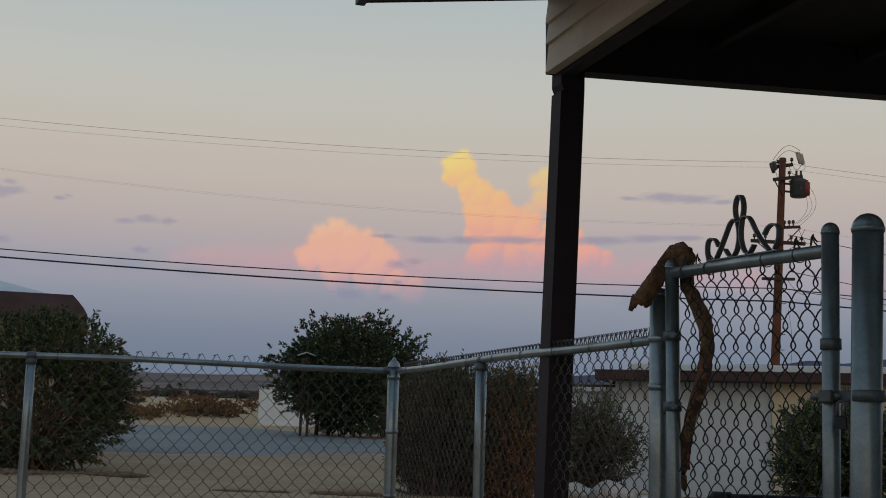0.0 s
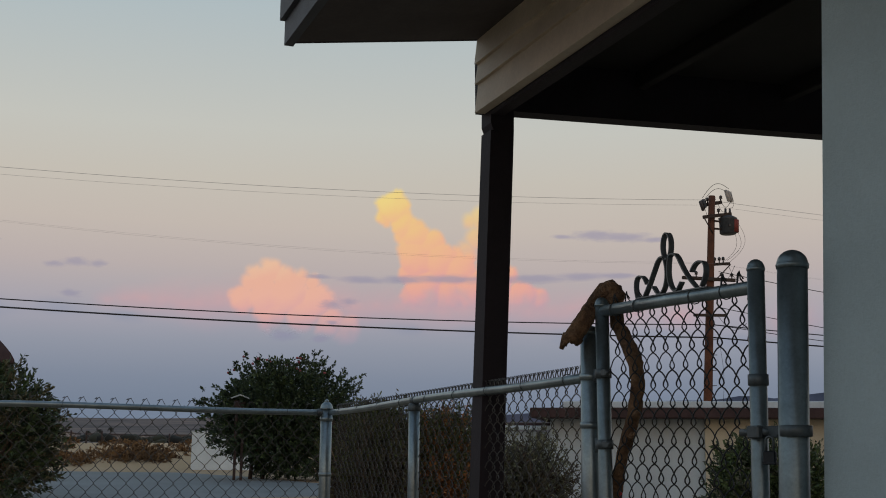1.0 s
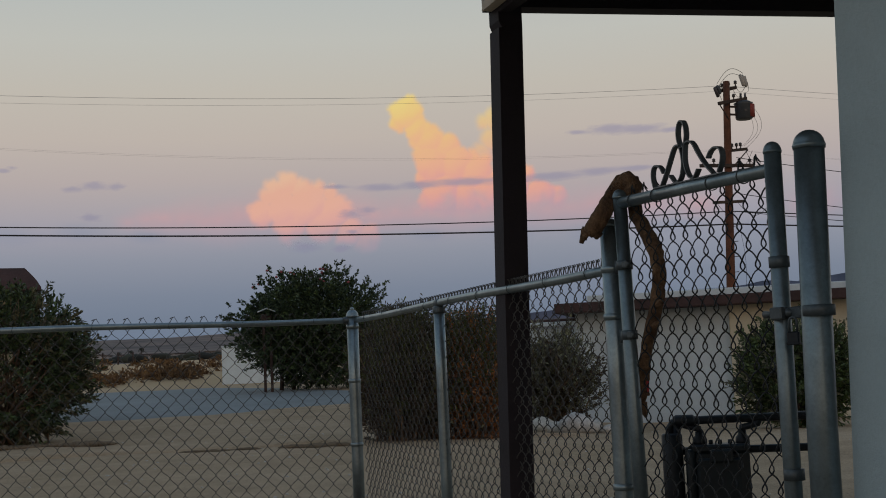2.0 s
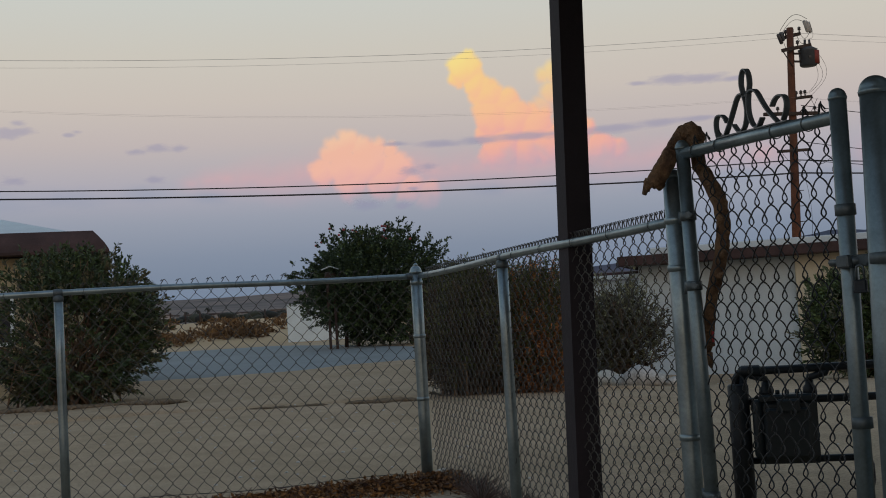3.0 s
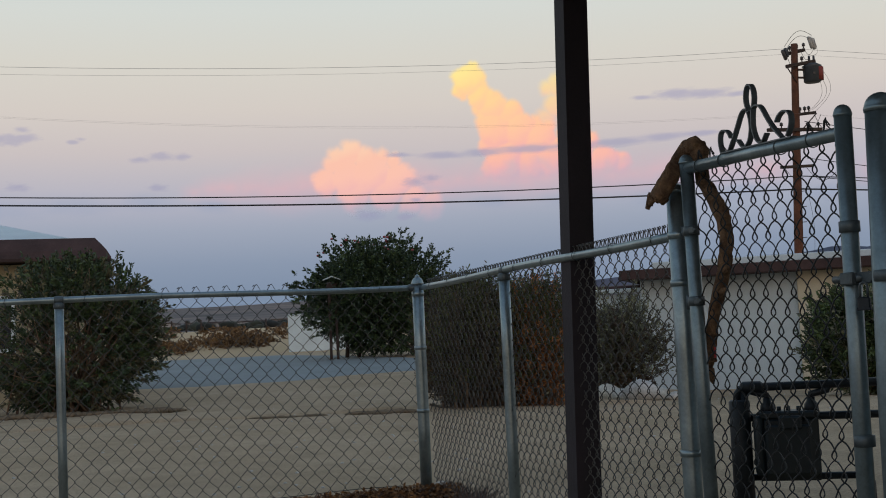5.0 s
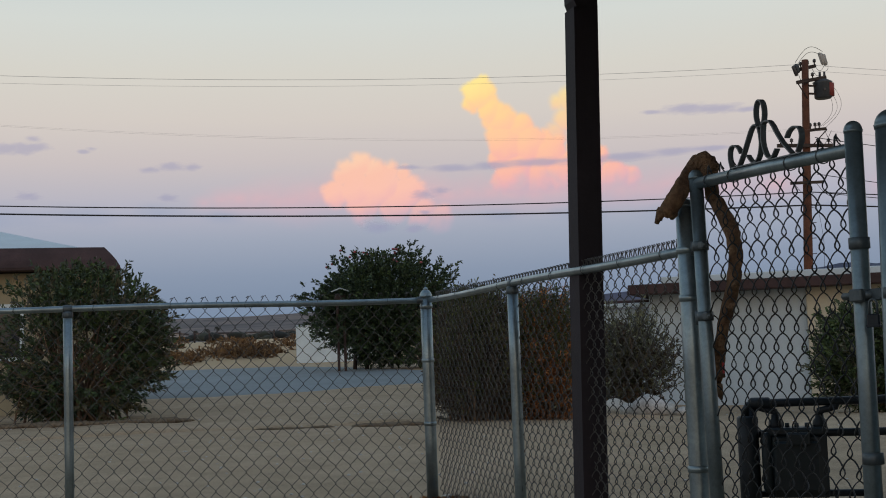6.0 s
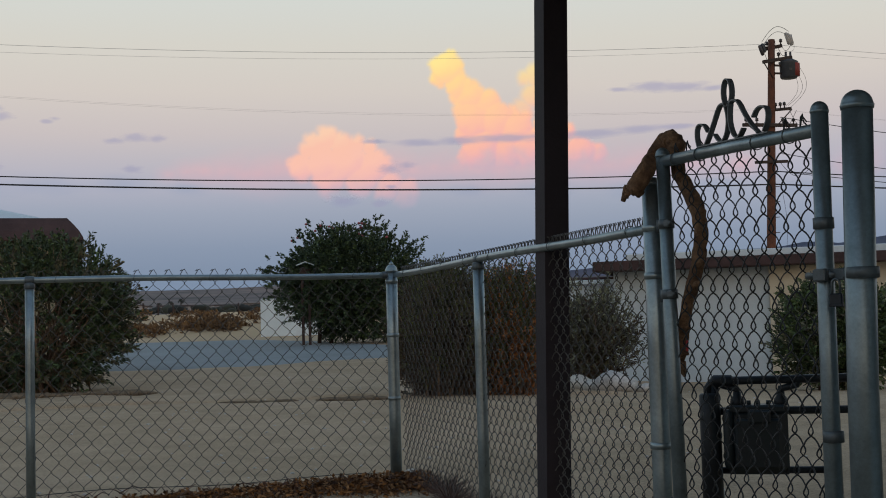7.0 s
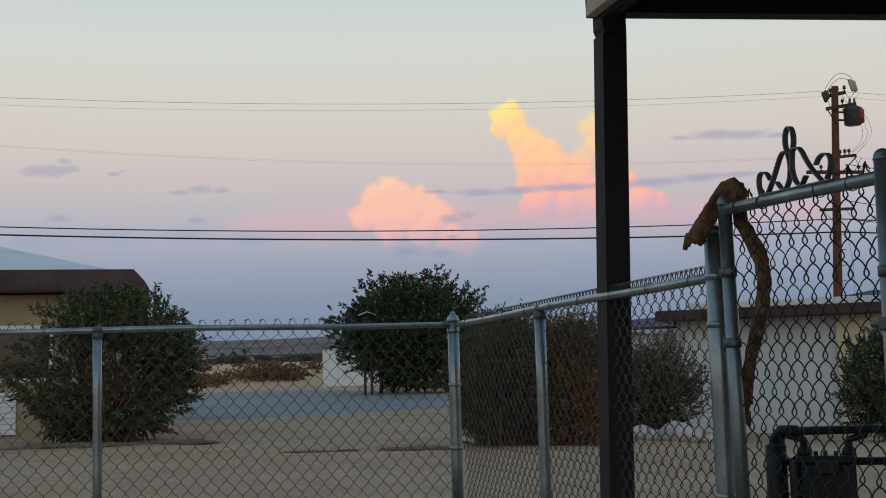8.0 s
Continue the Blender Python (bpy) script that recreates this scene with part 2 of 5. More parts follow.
# ---- mesh building ----
class Build:
    """Collects simple solids into one mesh."""

    def __init__(self):
        self.v, self.f, self.s = [], [], []

    def add(self, verts, faces, smooth=False):
        k = len(self.v)
        self.v += [tuple(p) for p in verts]
        self.f += [tuple(i + k for i in f) for f in faces]
        self.s += [smooth] * len(faces)

    def box(self, c, size, rot=None, bevel=0.004):
        hx, hy, hz = (s / 2 for s in size)
        b = min(bevel, hx * 0.45, hy * 0.45, hz * 0.45)
        bm = bmesh.new()
        bmesh.ops.create_cube(bm, size=1.0)
        for p in bm.verts:
            p.co = Vector((p.co.x * size[0], p.co.y * size[1], p.co.z * size[2]))
        if b > 0:
            bmesh.ops.bevel(bm, geom=bm.edges[:], offset=b, segments=1, affect="EDGES")
        m = Matrix.Translation(c) @ (rot.to_4x4() if rot else Matrix())
        bm.verts.index_update()
        self.add([m @ p.co for p in bm.verts], [[p.index for p in f.verts] for f in bm.faces])
        bm.free()
        return self

    def tube(self, pts, radii, sides=10, caps=True, flat=None):
        pts = [Vector(p) for p in pts]
        radii = radii if isinstance(radii, (list, tuple)) else [radii] * len(pts)
        up = None
        rings = []
        for i, p in enumerate(pts):
            d = (pts[min(i + 1, len(pts) - 1)] - pts[max(i - 1, 0)]).normalized()
            if up is None:
                up = d.orthogonal().normalized()
            a = (up - d * up.dot(d))
            a = a.normalized() if a.length > 1e-6 else d.orthogonal().normalized()
            up = a
            c = d.cross(a)
            rings.append([p + (a * math.cos(q) + c * math.sin(q)) * radii[i] for q in (2 * math.pi * j / sides for j in range(sides))])
        faces = []
        for i in range(len(pts) - 1):
            for j in range(sides):
                k = (j + 1) % sides
                faces.append((i * sides + j, i * sides + k, (i + 1) * sides + k, (i + 1) * sides + j))
        if caps:
            faces += [tuple(range(sides - 1, -1, -1)), tuple((len(pts) - 1) * sides + j for j in range(sides))]
        self.add([p for r in rings for p in r], faces, True)
        return self

    def dome(self, c, r, h, sides=16, rings=6):
        """A rounded cap standing on a short collar."""
        prof = [(r * 1.06, -0.3 * r), (r * 1.1, -0.05 * r), (r * 1.06, 0.0)] + [(r * 1.03 * math.cos(a), h * math.sin(a)) for a in (math.pi / 2 * i / rings for i in range(1, rings + 1))]
        pts = [(c[0], c[1], c[2] + z) for _, z in prof]
        return self.tube(pts, [max(q, 0.0005) for q, _ in prof], sides)

    def strip(self, pts, width, thick, axis):
        """A flat bar bent along pts, its width along axis."""
        pts, axis = [Vector(p) for p in pts], Vector(axis).normalized()
        verts, faces = [], []
        for i, p in enumerate(pts):
            d = (pts[min(i + 1, len(pts) - 1)] - pts[max(i - 1, 0)]).normalized()
            n = d.cross(axis).normalized() * thick / 2
            w = axis * width / 2
            verts += [p - w - n, p + w - n, p + w + n, p - w + n]
        for i in range(len(pts) - 1):
            for j in range(4):
                k = (j + 1) % 4
                faces.append((i * 4 + j, i * 4 + k, i * 4 + 4 + k, i * 4 + 4 + j))
        e = (len(pts) - 1) * 4
        faces += [(3, 2, 1, 0), (e, e + 1, e + 2, e + 3)]
        self.add(verts, faces)
        return self

    def blob(self, c, size, rough=0.2, level=2, seed=0):
        bm = bmesh.new()
        bmesh.ops.create_icosphere(bm, subdivisions=level, radius=1.0)
        for p in bm.verts:
            n = noise.noise(p.co * 1.3 + Vector((seed * 7.1, seed * 3.3, seed))) + 0.5 * noise.noise(p.co * 3.1 + Vector((seed, 0, 0)))
            p.co = p.co * (1 + rough * n)
        bm.verts.index_update()
        self.add([(c[0] + p.co.x * size[0], c[1] + p.co.y * size[1], c[2] + p.co.z * size[2]) for p in bm.verts], [[p.index for p in f.verts] for f in bm.faces], True)
        bm.free()
        return self

    def mesh(self, name, mat):
        me = bpy.data.meshes.new(name)
        me.from_pydata(self.v, [], self.f)
        me.polygons.foreach_set("use_smooth", self.s)
        me.materials.append(mat)
        me.update()
        return me


def part(name, b, mat, parent, label="", kind=""):
    ob = new(name, b.mesh(name, mat))
    ob.parent = parent
    return tagged(ob, label, kind=kind)


def thing(name, at, label, category, group="", kind="", rz=0.0):
    ob = new(name)
    ob.empty_display_size = 0.1
    ob.matrix_world = pose(*at, 0, 0, rz)
    return tagged(ob, label, category, group, kind)


def solid(name, b, mat, label, category, group="", kind=""):
    return tagged(new(name, b.mesh(name, mat)), label, category, group, kind)


def arc(a0, a1, n):
    return [a0 + (a1 - a0) * i / (n - 1) for i in range(n)]

# ---- the ground ----
# where the camera stands: ground and distance are shaped to its view
CAM_XY = (-1.87, -6.9)
EYE_Z = 0.87


def ground_z(x, y):
    dx, dy = x - CAM_XY[0], y - CAM_XY[1]
    r = math.hypot(dx, dy)
    az = math.degrees(math.atan2(dx, dy))
    near = float(np.interp(r, (0, 22, 30, 43, 52, 58, 80, 90), (0, 0, 0.08, 0.4, 0.6, 0.72, 2.15, 2.25)))
    if abs(az) > 60:
        near *= max(0.0, 1 - (abs(az) - 60) / 40)
    near -= 0.2 * max(0.0, min(1.0, (az - 18) / 10)) * max(0.0, min(1.0, (r - 14) / 6)) * max(0.0, min(1.0, (90 - r) / 40))
    if 15.5 < r < 17.5 and -20 < az < 26:
        lip = 16.4 + 0.35 * noise.noise(Vector((az * 0.15, 0.3, 0)))
        rut = max(0.0, min(1.0, 0.5 + 1.6 * noise.noise(Vector((az * 0.35, 7.3, 0)))))
        near -= rut * 0.12 * math.exp(-((r - lip) / 0.11) ** 2)
        near += rut * 0.03 * math.exp(-((r - lip - 0.22) / 0.12) ** 2)
    if r > 6:
        near += 0.012 * noise.noise(Vector((x * 0.9, y * 0.9, 0))) * min(1.0, (r - 6) / 6)
    if 58 < r < 90:
        near += 0.25 * noise.noise(Vector((x * 0.12, y * 0.12, 3.0)))
    if r <= 90:
        return near
    slope = float(np.interp(az, (-60, 3, 7, 9.5, 20, 40, 90), (0.020, 0.0335, 0.0345, 0.036, 0.037, 0.040, 0.02)))
    low = float(np.interp(r, (90, 130, 260, 900, 4100), (0.0, -0.012, 0.0155, 0.020, slope)))
    if abs(az) > 90:
        low *= 0.3
    far = EYE_Z + r * low + r * 0.0012 * noise.noise(Vector((x * 0.004, y * 0.004, 0)))
    k = min(1.0, (r - 90) / 40)
    return near * (1 - k) + far * k


def build_ground():
    radii = [0.01, 1.5, 3, 4.5] + list(np.arange(6, 15.6, 0.3)) + list(np.arange(15.6, 17.4, 0.05)) + list(np.arange(17.4, 22, 0.3)) + list(np.arange(22, 60, 1.0)) + list(np.arange(60, 100, 2.0)) + [104 * 1.09 ** i for i in range(44)]
    radii = [r for r in radii if r < 4100] + [4100]
    az = sorted(set([round(a, 2) for a in np.arange(-30, 50, 0.5)] + list(range(-180, 180, 6))))
    verts, faces = [], []
    for r in radii:
        for a in az:
            x, y = CAM_XY[0] + r * math.sin(radians(a)), CAM_XY[1] + r * math.cos(radians(a))
            verts.append((x, y, ground_z(x, y)))
    n = len(az)
    for i in range(len(radii) - 1):
        for j in range(n):
            k = (j + 1) % n
            faces.append((i * n + j, i * n + k, (i + 1) * n + k, (i + 1) * n + j))
    b = Build()
    b.add(verts, [tuple(reversed(f)) for f in faces], True)
    return solid("ground", b, SAND, "pale beige desert sand, sparse gravel, rising to scrubland", "ground", kind="structure")


build_ground()


def ring_sheet(name, mat, az0, az1, near, far, lift, label, category, n=80, m=16):
    """A surface laid on the ground between two edges given as ranges from the camera."""
    b, verts, faces = Build(), [], []
    for i in range(n + 1):
        a = az0 + (az1 - az0) * i / n
        lo, hi = near(a), far(a)
        for j in range(m + 1):
            r = lo + (hi - lo) * j / m
            x, y = CAM_XY[0] + r * math.sin(radians(a)), CAM_XY[1] + r * math.cos(radians(a))
            edge = -0.05 if j in (0, m) else lift
            verts.append((x, y, ground_z(x, y) + edge))
    for i in range(n):
        for j in range(m):
            k = i * (m + 1) + j
            faces.append((k, k + 1, k + m + 2, k + m + 1))
    b.add(verts, [tuple(reversed(f)) for f in faces], True)
    return solid(name, b, mat, label, category, kind="structure")


ring_sheet("road", ASPHALT, -14, 22, lambda a: 28.5 + 0.6 * noise.noise(Vector((a * 0.3, 0, 0))) + (0.5 * max(0, a - 8)), lambda a: 51 - 1.7 * max(0, a - 8.5) + 0.8 * noise.noise(Vector((a * 0.4, 2, 0))), 0.03,
           "blue-grey gravel street crossing the sand", "road")

# yard slab inside the fence
b = Build()
top = [(x, -0.78 - 0.10 * math.sin(x * 1.7) - 0.05 * noise.noise(Vector((x * 3, 0, 0)))) for x in arc(-4.6, 0.0, 47)]
verts = [(x, y, 0.018) for x, y in top] + [(x, -13.0, 0.018) for x, _ in top] + [(x, y + 0.02, -0.03) for x, y in top]
n = len(top)
faces = [(i, n + i, n + i + 1, i + 1) for i in range(n - 1)] + [(2 * n + i, i, i + 1, 2 * n + i + 1) for i in range(n - 1)]
b.add(verts, faces)
solid("pavement", b, CONCRETE, "worn beige concrete yard slab dusted with sand", "pavement", kind="structure")


# low eroded edges in the sand, their shade put into a darker soil colour
def soil_edge(x0, y0, x1, y1, tall, wide, seed):
    b = Build()
    n = 26
    for i in range(n):
        s = (i + 0.5) / n
        k = math.sin(math.pi * s) ** 0.5 * (0.65 + 0.7 * abs(noise.noise(Vector((s * 6, seed, 0)))))
        x, y = x0 + (x1 - x0) * s, y0 + (y1 - y0) * s + 0.12 * noise.noise(Vector((s * 4, seed, 2)))
        b.blob((x, y, ground_z(x, y) + 0.1 * tall), (abs(x1 - x0) / n * 1.2, wide * k, tall * k), 0.35, 1, seed + i)
    return solid("soil_edge", b, SHADED_SOIL, "low eroded edge in the sand, its shade put into darker soil", "soil", "soil edges", kind="structure")


for seed, args in enumerate(((0.10, 9.05, 0.80, 8.72, 0.026, 0.30), (0.72, 8.72, 1.02, 8.5, 0.034, 0.22), (1.25, 8.45, 2.15, 8.3, 0.050, 0.45), (-1.35, 12.75, -0.42, 12.35, 0.070, 0.7), (-3.6, 13.1, -1.2, 12.9, 0.060, 0.8))):
    soil_edge(*args, seed * 3.1)


# ---- mountains and clouds far behind ----
def ridge(name, rng, az0, az1, profile, label):
    b, verts, faces = Build(), [], []
    n = 160
    for i in range(n + 1):
        a = az0 + (az1 - az0) * i / n
        e = profile(a) + 0.16 * noise.noise(Vector((a * 0.55, 1.0, 0))) + 0.06 * noise.noise(Vector((a * 2.1, 5.0, 0)))
        for d, z in ((0, -60), (0, EYE_Z + rng * math.tan(radians(e)) * 0.55), (60, EYE_Z + (rng + 60) * math.tan(radians(e))), (160, -60)):
            rr = rng + d + (15 * noise.noise(Vector((a * 1.2, d, 0))))
            verts.append((CAM_XY[0] + rr * math.sin(radians(a)), CAM_XY[1] + rr * math.cos(radians(a)), z))
    for i in range(n):
        for j in range(3):
            k = i * 4 + j
            faces.append((k, k + 4, k + 5, k + 1))
    b.add(verts, faces, True)
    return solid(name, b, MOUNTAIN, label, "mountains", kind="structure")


ridge("backdrop_mountains", 3900, -40, 80, lambda a: float(np.interp(a, (-40, 0, 4, 10, 20, 28, 38, 60, 80), (1.4, 1.3, 1.2, 1.4, 2.0, 2.95, 3.4, 3.2, 2.0))), "low desert mountains along the horizon, bluish haze in their colour")


def smooth(a, c, x):
    k = np.clip((x - a) / (c - a), 0, 1)
    return k * k * (3 - 2 * k)


def spread(blobs, lobes, puff):
    """Breaks rounded masses up into smaller and smaller lobes."""
    every = list(blobs)
    for share, count, lo, hi in ((0.78, lobes, 0.30, 0.58), (0.85, lobes // 2, 0.28, 0.5)):
        level = []
        for bx, by, br in (blobs if share < 0.8 else every[len(blobs):]):
            for _ in range(count):
                t, d = puff.uniform(0, 2 * math.pi), br * share * math.sqrt(puff.uniform(0.1, 1.0))
                level.append((bx + d * math.cos(t), by + d * math.sin(t), br * puff.uniform(lo, hi)))
        every += level
    return np.array(every)


def cloud(name, blobs, mat, label, rng=4300.0, soft=0.35, rough=0.55, fade=None, strength=1.0, step=0.075, freq=1.5, sy=1.0, lobes=0):
    """A cloud built as a billowing relief; blobs are bearing, elevation and size in degrees, broken up into smaller rounded lobes."""
    puff = np.random.default_rng(len(blobs) * 7 + int(abs(blobs[0][0]) * 10))
    a = np.array(blobs)
    pad = a[:, 2].max() * 0.9
    az = np.arange((a[:, 0] - a[:, 2]).min() - pad, (a[:, 0] + a[:, 2]).max() + pad, step)
    el = np.arange((a[:, 1] - a[:, 2] * sy).min() - pad * sy, (a[:, 1] + a[:, 2] * sy).max() + pad * sy, step * (0.5 if sy < 0.6 else 1.0))
    ways = np.array([[(noise.noise(Vector((z * freq, e * freq / sy, 0))) + 0.5 * noise.noise(Vector((z * freq * 2.3, e * freq * 2.3 / sy, 4))) + 0.3 * noise.noise(Vector((z * freq * 5, e * freq * 5 / sy, 8))),
                      noise.noise(Vector((z * freq, e * freq / sy, 20))) + 0.5 * noise.noise(Vector((z * freq * 2.3, e * freq * 2.3 / sy, 24)))) for z in az] for e in el])
    gz, ge = np.meshgrid(az, el)
    if lobes:
        gz2, ge2 = gz + ways[:, :, 0] * rough * 0.10, ge + ways[:, :, 1] * rough * 0.10
        inside, rise = np.full(gz.shape, -9.0), np.zeros(gz.shape)
        for cx, cy, cr in spread(blobs, lobes, puff):
            d = np.hypot(gz2 - cx, ge2 - cy)
            inside = np.maximum(inside, cr - d)
            rise = np.maximum(rise, np.sqrt(np.maximum(cr * cr - d * d, 0)) + 0.35 * cr * (d < cr))
        k = np.clip(inside / soft + 0.35, 0, 1)
        dens = k * k * (3 - 2 * k)
        for _ in range(4):
            rise = (rise + np.roll(rise, 1, 0) + np.roll(rise, -1, 0) + np.roll(rise, 1, 1) + np.roll(rise, -1, 1)) / 5
        dy, dx = np.gradient(rise, step)
        # light and shade from one side, worked out here and put into the glow
        shade = (0.55 * dx - 0.55 * dy + 0.75) / np.sqrt(1 + dx * dx + dy * dy)
        bump = np.clip(shade * 0.75, 0, 1)
        form = np.clip(rise, 0, 1.2)
    else:
        w = ways[:, :, 0] * rough
        d = np.hypot(gz[:, :, None] - a[:, 0], (ge[:, :, None] - a[:, 1]) / sy) / a[:, 2]
        form = np.log(np.exp(5 * (1 - d)).sum(2)) / 5 + w * 0.3
        dens = smooth(0.0, soft, form)
        bump = np.full(gz.shape, 0.5)
    dens = dens * strength
    if fade:
        dens = dens * smooth(fade[0], fade[1], ge + 0.45 * ways[:, :, 1])
    rr = rng - 60 * np.clip(form, 0, 1.2)
    verts = np.stack([CAM_XY[0] + rr * np.cos(np.radians(ge)) * np.sin(np.radians(gz)), CAM_XY[1] + rr * np.cos(np.radians(ge)) * np.cos(np.radians(gz)), EYE_Z + rr * np.sin(np.radians(ge))], 2).reshape(-1, 3)
    dens, bump, n = dens.ravel(), bump.ravel(), len(az)
    faces = []
    for i in range(len(el) - 1):
        for j in range(n - 1):
            q = (i * n + j, i * n + j + 1, (i + 1) * n + j + 1, (i + 1) * n + j)
            if max(dens[k] for k in q) > 0.004:
                faces.append(q)
    used = sorted({k for f in faces for k in f})
    at = {k: i for i, k in enumerate(used)}
    b = Build()
    b.add([verts[k] for k in used], [tuple(at[k] for k in f) for f in faces], True)
    ob = solid(name, b, mat, label, "cloud", "evening clouds", kind="structure")
    for key, values in (("thickness", dens), ("billow_shade", bump)):
        layer = ob.data.attributes.new(key, "FLOAT", "POINT")
        layer.data.foreach_set("value", [float(values[k]) for k in used])
    ob.visible_shadow = False
    return ob


def height(e, rng=4300.0):
    return EYE_Z + rng * math.sin(radians(e))


PINKISH = [srgb(206, 172, 186), srgb(234, 176, 178), srgb(249, 184, 166)]
GOLDEN = [srgb(254, 194, 160), srgb(255, 204, 154), srgb(255, 216, 146), srgb(255, 230, 146)]
ROSE = [srgb(204, 172, 188), srgb(228, 178, 182), srgb(245, 186, 176), srgb(253, 194, 172)]
TOWER = cloud_material("sunlit_tower_cloud", PINKISH, GOLDEN, height(6.4), height(12.4), 0.22)
HEAP = cloud_material("sunlit_heap_cloud", ROSE, [srgb(254, 194, 168), srgb(255, 206, 172)], height(5.3), height(9.2), 0.25)
VEIL = cloud_material("pink_haze_cloud", [srgb(206, 170, 184), srgb(228, 176, 180)], [srgb(238, 186, 180)], height(5.5), height(9), 0.5)
STREAK = cloud_material("lavender_streak_cloud", [srgb(154, 154, 180)], [srgb(172, 168, 188)], height(6), height(11), 0.5)
BLUEGREY = cloud_material("blue_grey_bank_cloud", [srgb(134, 148, 174)], [srgb(152, 163, 186)], height(3), height(7), 0.5)

cloud("backdrop_cloud_veil", [(5.0 + 0.8 * i, 7.15 + 0.12 * math.sin(i * 0.9) + 0.02 * i, 0.9 + min(i, 5) * 0.22) for i in range(14)] + [(16.1 + 1.0 * i, 7.2 + 0.15 * math.sin(i * 1.3), 1.8) for i in range(12)] + [(29.0, 7.0, 1.5), (31, 6.9, 1.6), (36, 6.6, 2.0)], VEIL,
      "thin pink haze below the sunlit clouds", 4360, 2.0, 0.5, None, 0.95, 0.12, 0.7, 0.62)
cloud("backdrop_cloud_tower", [(17.8, 11.8, 0.78), (17.4, 11.4, 0.45), (18.3, 11.0, 0.65), (18.1, 11.4, 0.62), (18.65, 10.8, 0.62), (18.2, 10.5, 0.4), (18.45, 9.9, 0.5), (18.9, 10.45, 0.70), (19.65, 10.15, 0.70), (18.95, 9.4, 0.88), (20.0, 9.35, 0.90), (18.5, 8.8, 0.5), (20.9, 8.9, 0.88), (19.3, 8.0, 0.95), (20.45, 7.8, 0.85), (21.5, 8.0, 0.9), (22.4, 8.25, 0.95), (23.3, 8.75, 0.45), (23.8, 7.7, 0.8), (24.55, 7.65, 0.55), (22.4, 9.2, 0.68)], TOWER,
      "towering golden cumulus cloud, sunset light put into its glow", 4300, 0.26, 1.0, (6.7, 8.2), 0.95, 0.045, 1.3, 1.0, 9)
cloud("backdrop_cloud_wing", [(21.4, 11.2, 0.4), (21.95, 11.3, 0.62), (21.7, 10.4, 0.58), (21.2, 9.8, 0.5), (22.6, 10.9, 0.5)], TOWER,
      "fainter golden side tower of the cumulus cloud", 4330, 0.42, 1.0, (8.6, 10.2), 0.72, 0.05, 1.3, 1.0, 8)
cloud("backdrop_cloud_heap", [(12.2, 8.7, 0.62), (11.7, 8.4, 0.6), (11.25, 8.15, 0.46), (12.85, 8.35, 0.66), (13.5, 8.35, 0.5), (14.1, 8.2, 0.45), (13.0, 7.7, 0.95), (12.0, 7.55, 0.86), (14.3, 7.45, 0.76), (13.7, 6.85, 0.8), (15.0, 6.5, 0.66), (15.8, 6.2, 0.6), (12.25, 6.85, 0.76), (15.6, 5.85, 0.48), (10.95, 7.5, 0.66)], HEAP,
      "rounded salmon-pink cumulus cloud fading at its base", 4320, 0.38, 1.0, (4.9, 7.3), 0.86, 0.05, 1.2, 1.0, 9)
cloud("backdrop_cloud_band", [(14.4, 8.55, 0.9), (16.4, 8.45, 1.5), (18.3, 8.5, 1.7), (20.4, 8.54, 1.8), (22.5, 8.54, 1.8), (24.5, 8.58, 1.8), (26.6, 8.68, 1.6), (28.2, 8.72, 1.2)], STREAK,
      "long thin lavender streak of cloud", 4100, 0.8, 0.7, None, 0.72, 0.06, 0.9, 0.155)
cloud("backdrop_cloud_streak", [(25.7, 10.5, 0.7), (27.2, 10.56, 1.4), (28.7, 10.45, 1.4), (29.9, 10.33, 0.7)], STREAK, "small lavender streak of cloud", 4100, 0.8, 0.9, None, 0.75, 0.06, 1.3, 0.22)
for where in ([(-2.9, 9.55, 1.1), (-2.3, 9.6, 0.8), (-2.35, 9.95, 0.5), (-3.6, 9.5, 0.9)], [(-0.25, 9.45, 0.34), (0.1, 9.58, 0.3)], [(2.6, 8.64, 0.6), (3.5, 8.78, 0.85), (4.5, 8.74, 0.6)], [(3.4, 7.38, 0.65)], [(-2.6, 7.5, 0.75)], [(15.0, 7.3, 0.75), (15.8, 7.4, 0.65)], [(15.1, 6.45, 0.36)], [(12.9, 5.85, 0.9)], [(14.5, 5.7, 0.6)], [(22.6, 7.1, 0.7)]):
    cloud("backdrop_cloud_wisp", where, STREAK, "small blue-grey wisp of cloud", 4080, 0.9, 1.2, None, 0.62, 0.05, 1.4, 0.36)
cloud("backdrop_cloud_bank", [(-3.5, 6.6, 2.8), (-0.5, 6.65, 2.4), (3.0, 6.7, 2.1), (5.8, 6.5, 1.5), (12.9, 5.8, 1.2), (18.7, 6.2, 1.6), (22.3, 6.1, 1.8), (26.1, 5.9, 1.8), (29.9, 6.0, 1.8), (33.5, 5.7, 1.8)], BLUEGREY,
      "soft blue-grey bank of cloud near the horizon", 4380, 1.2, 0.7, None, 0.6, 0.16, 0.6, 0.30)


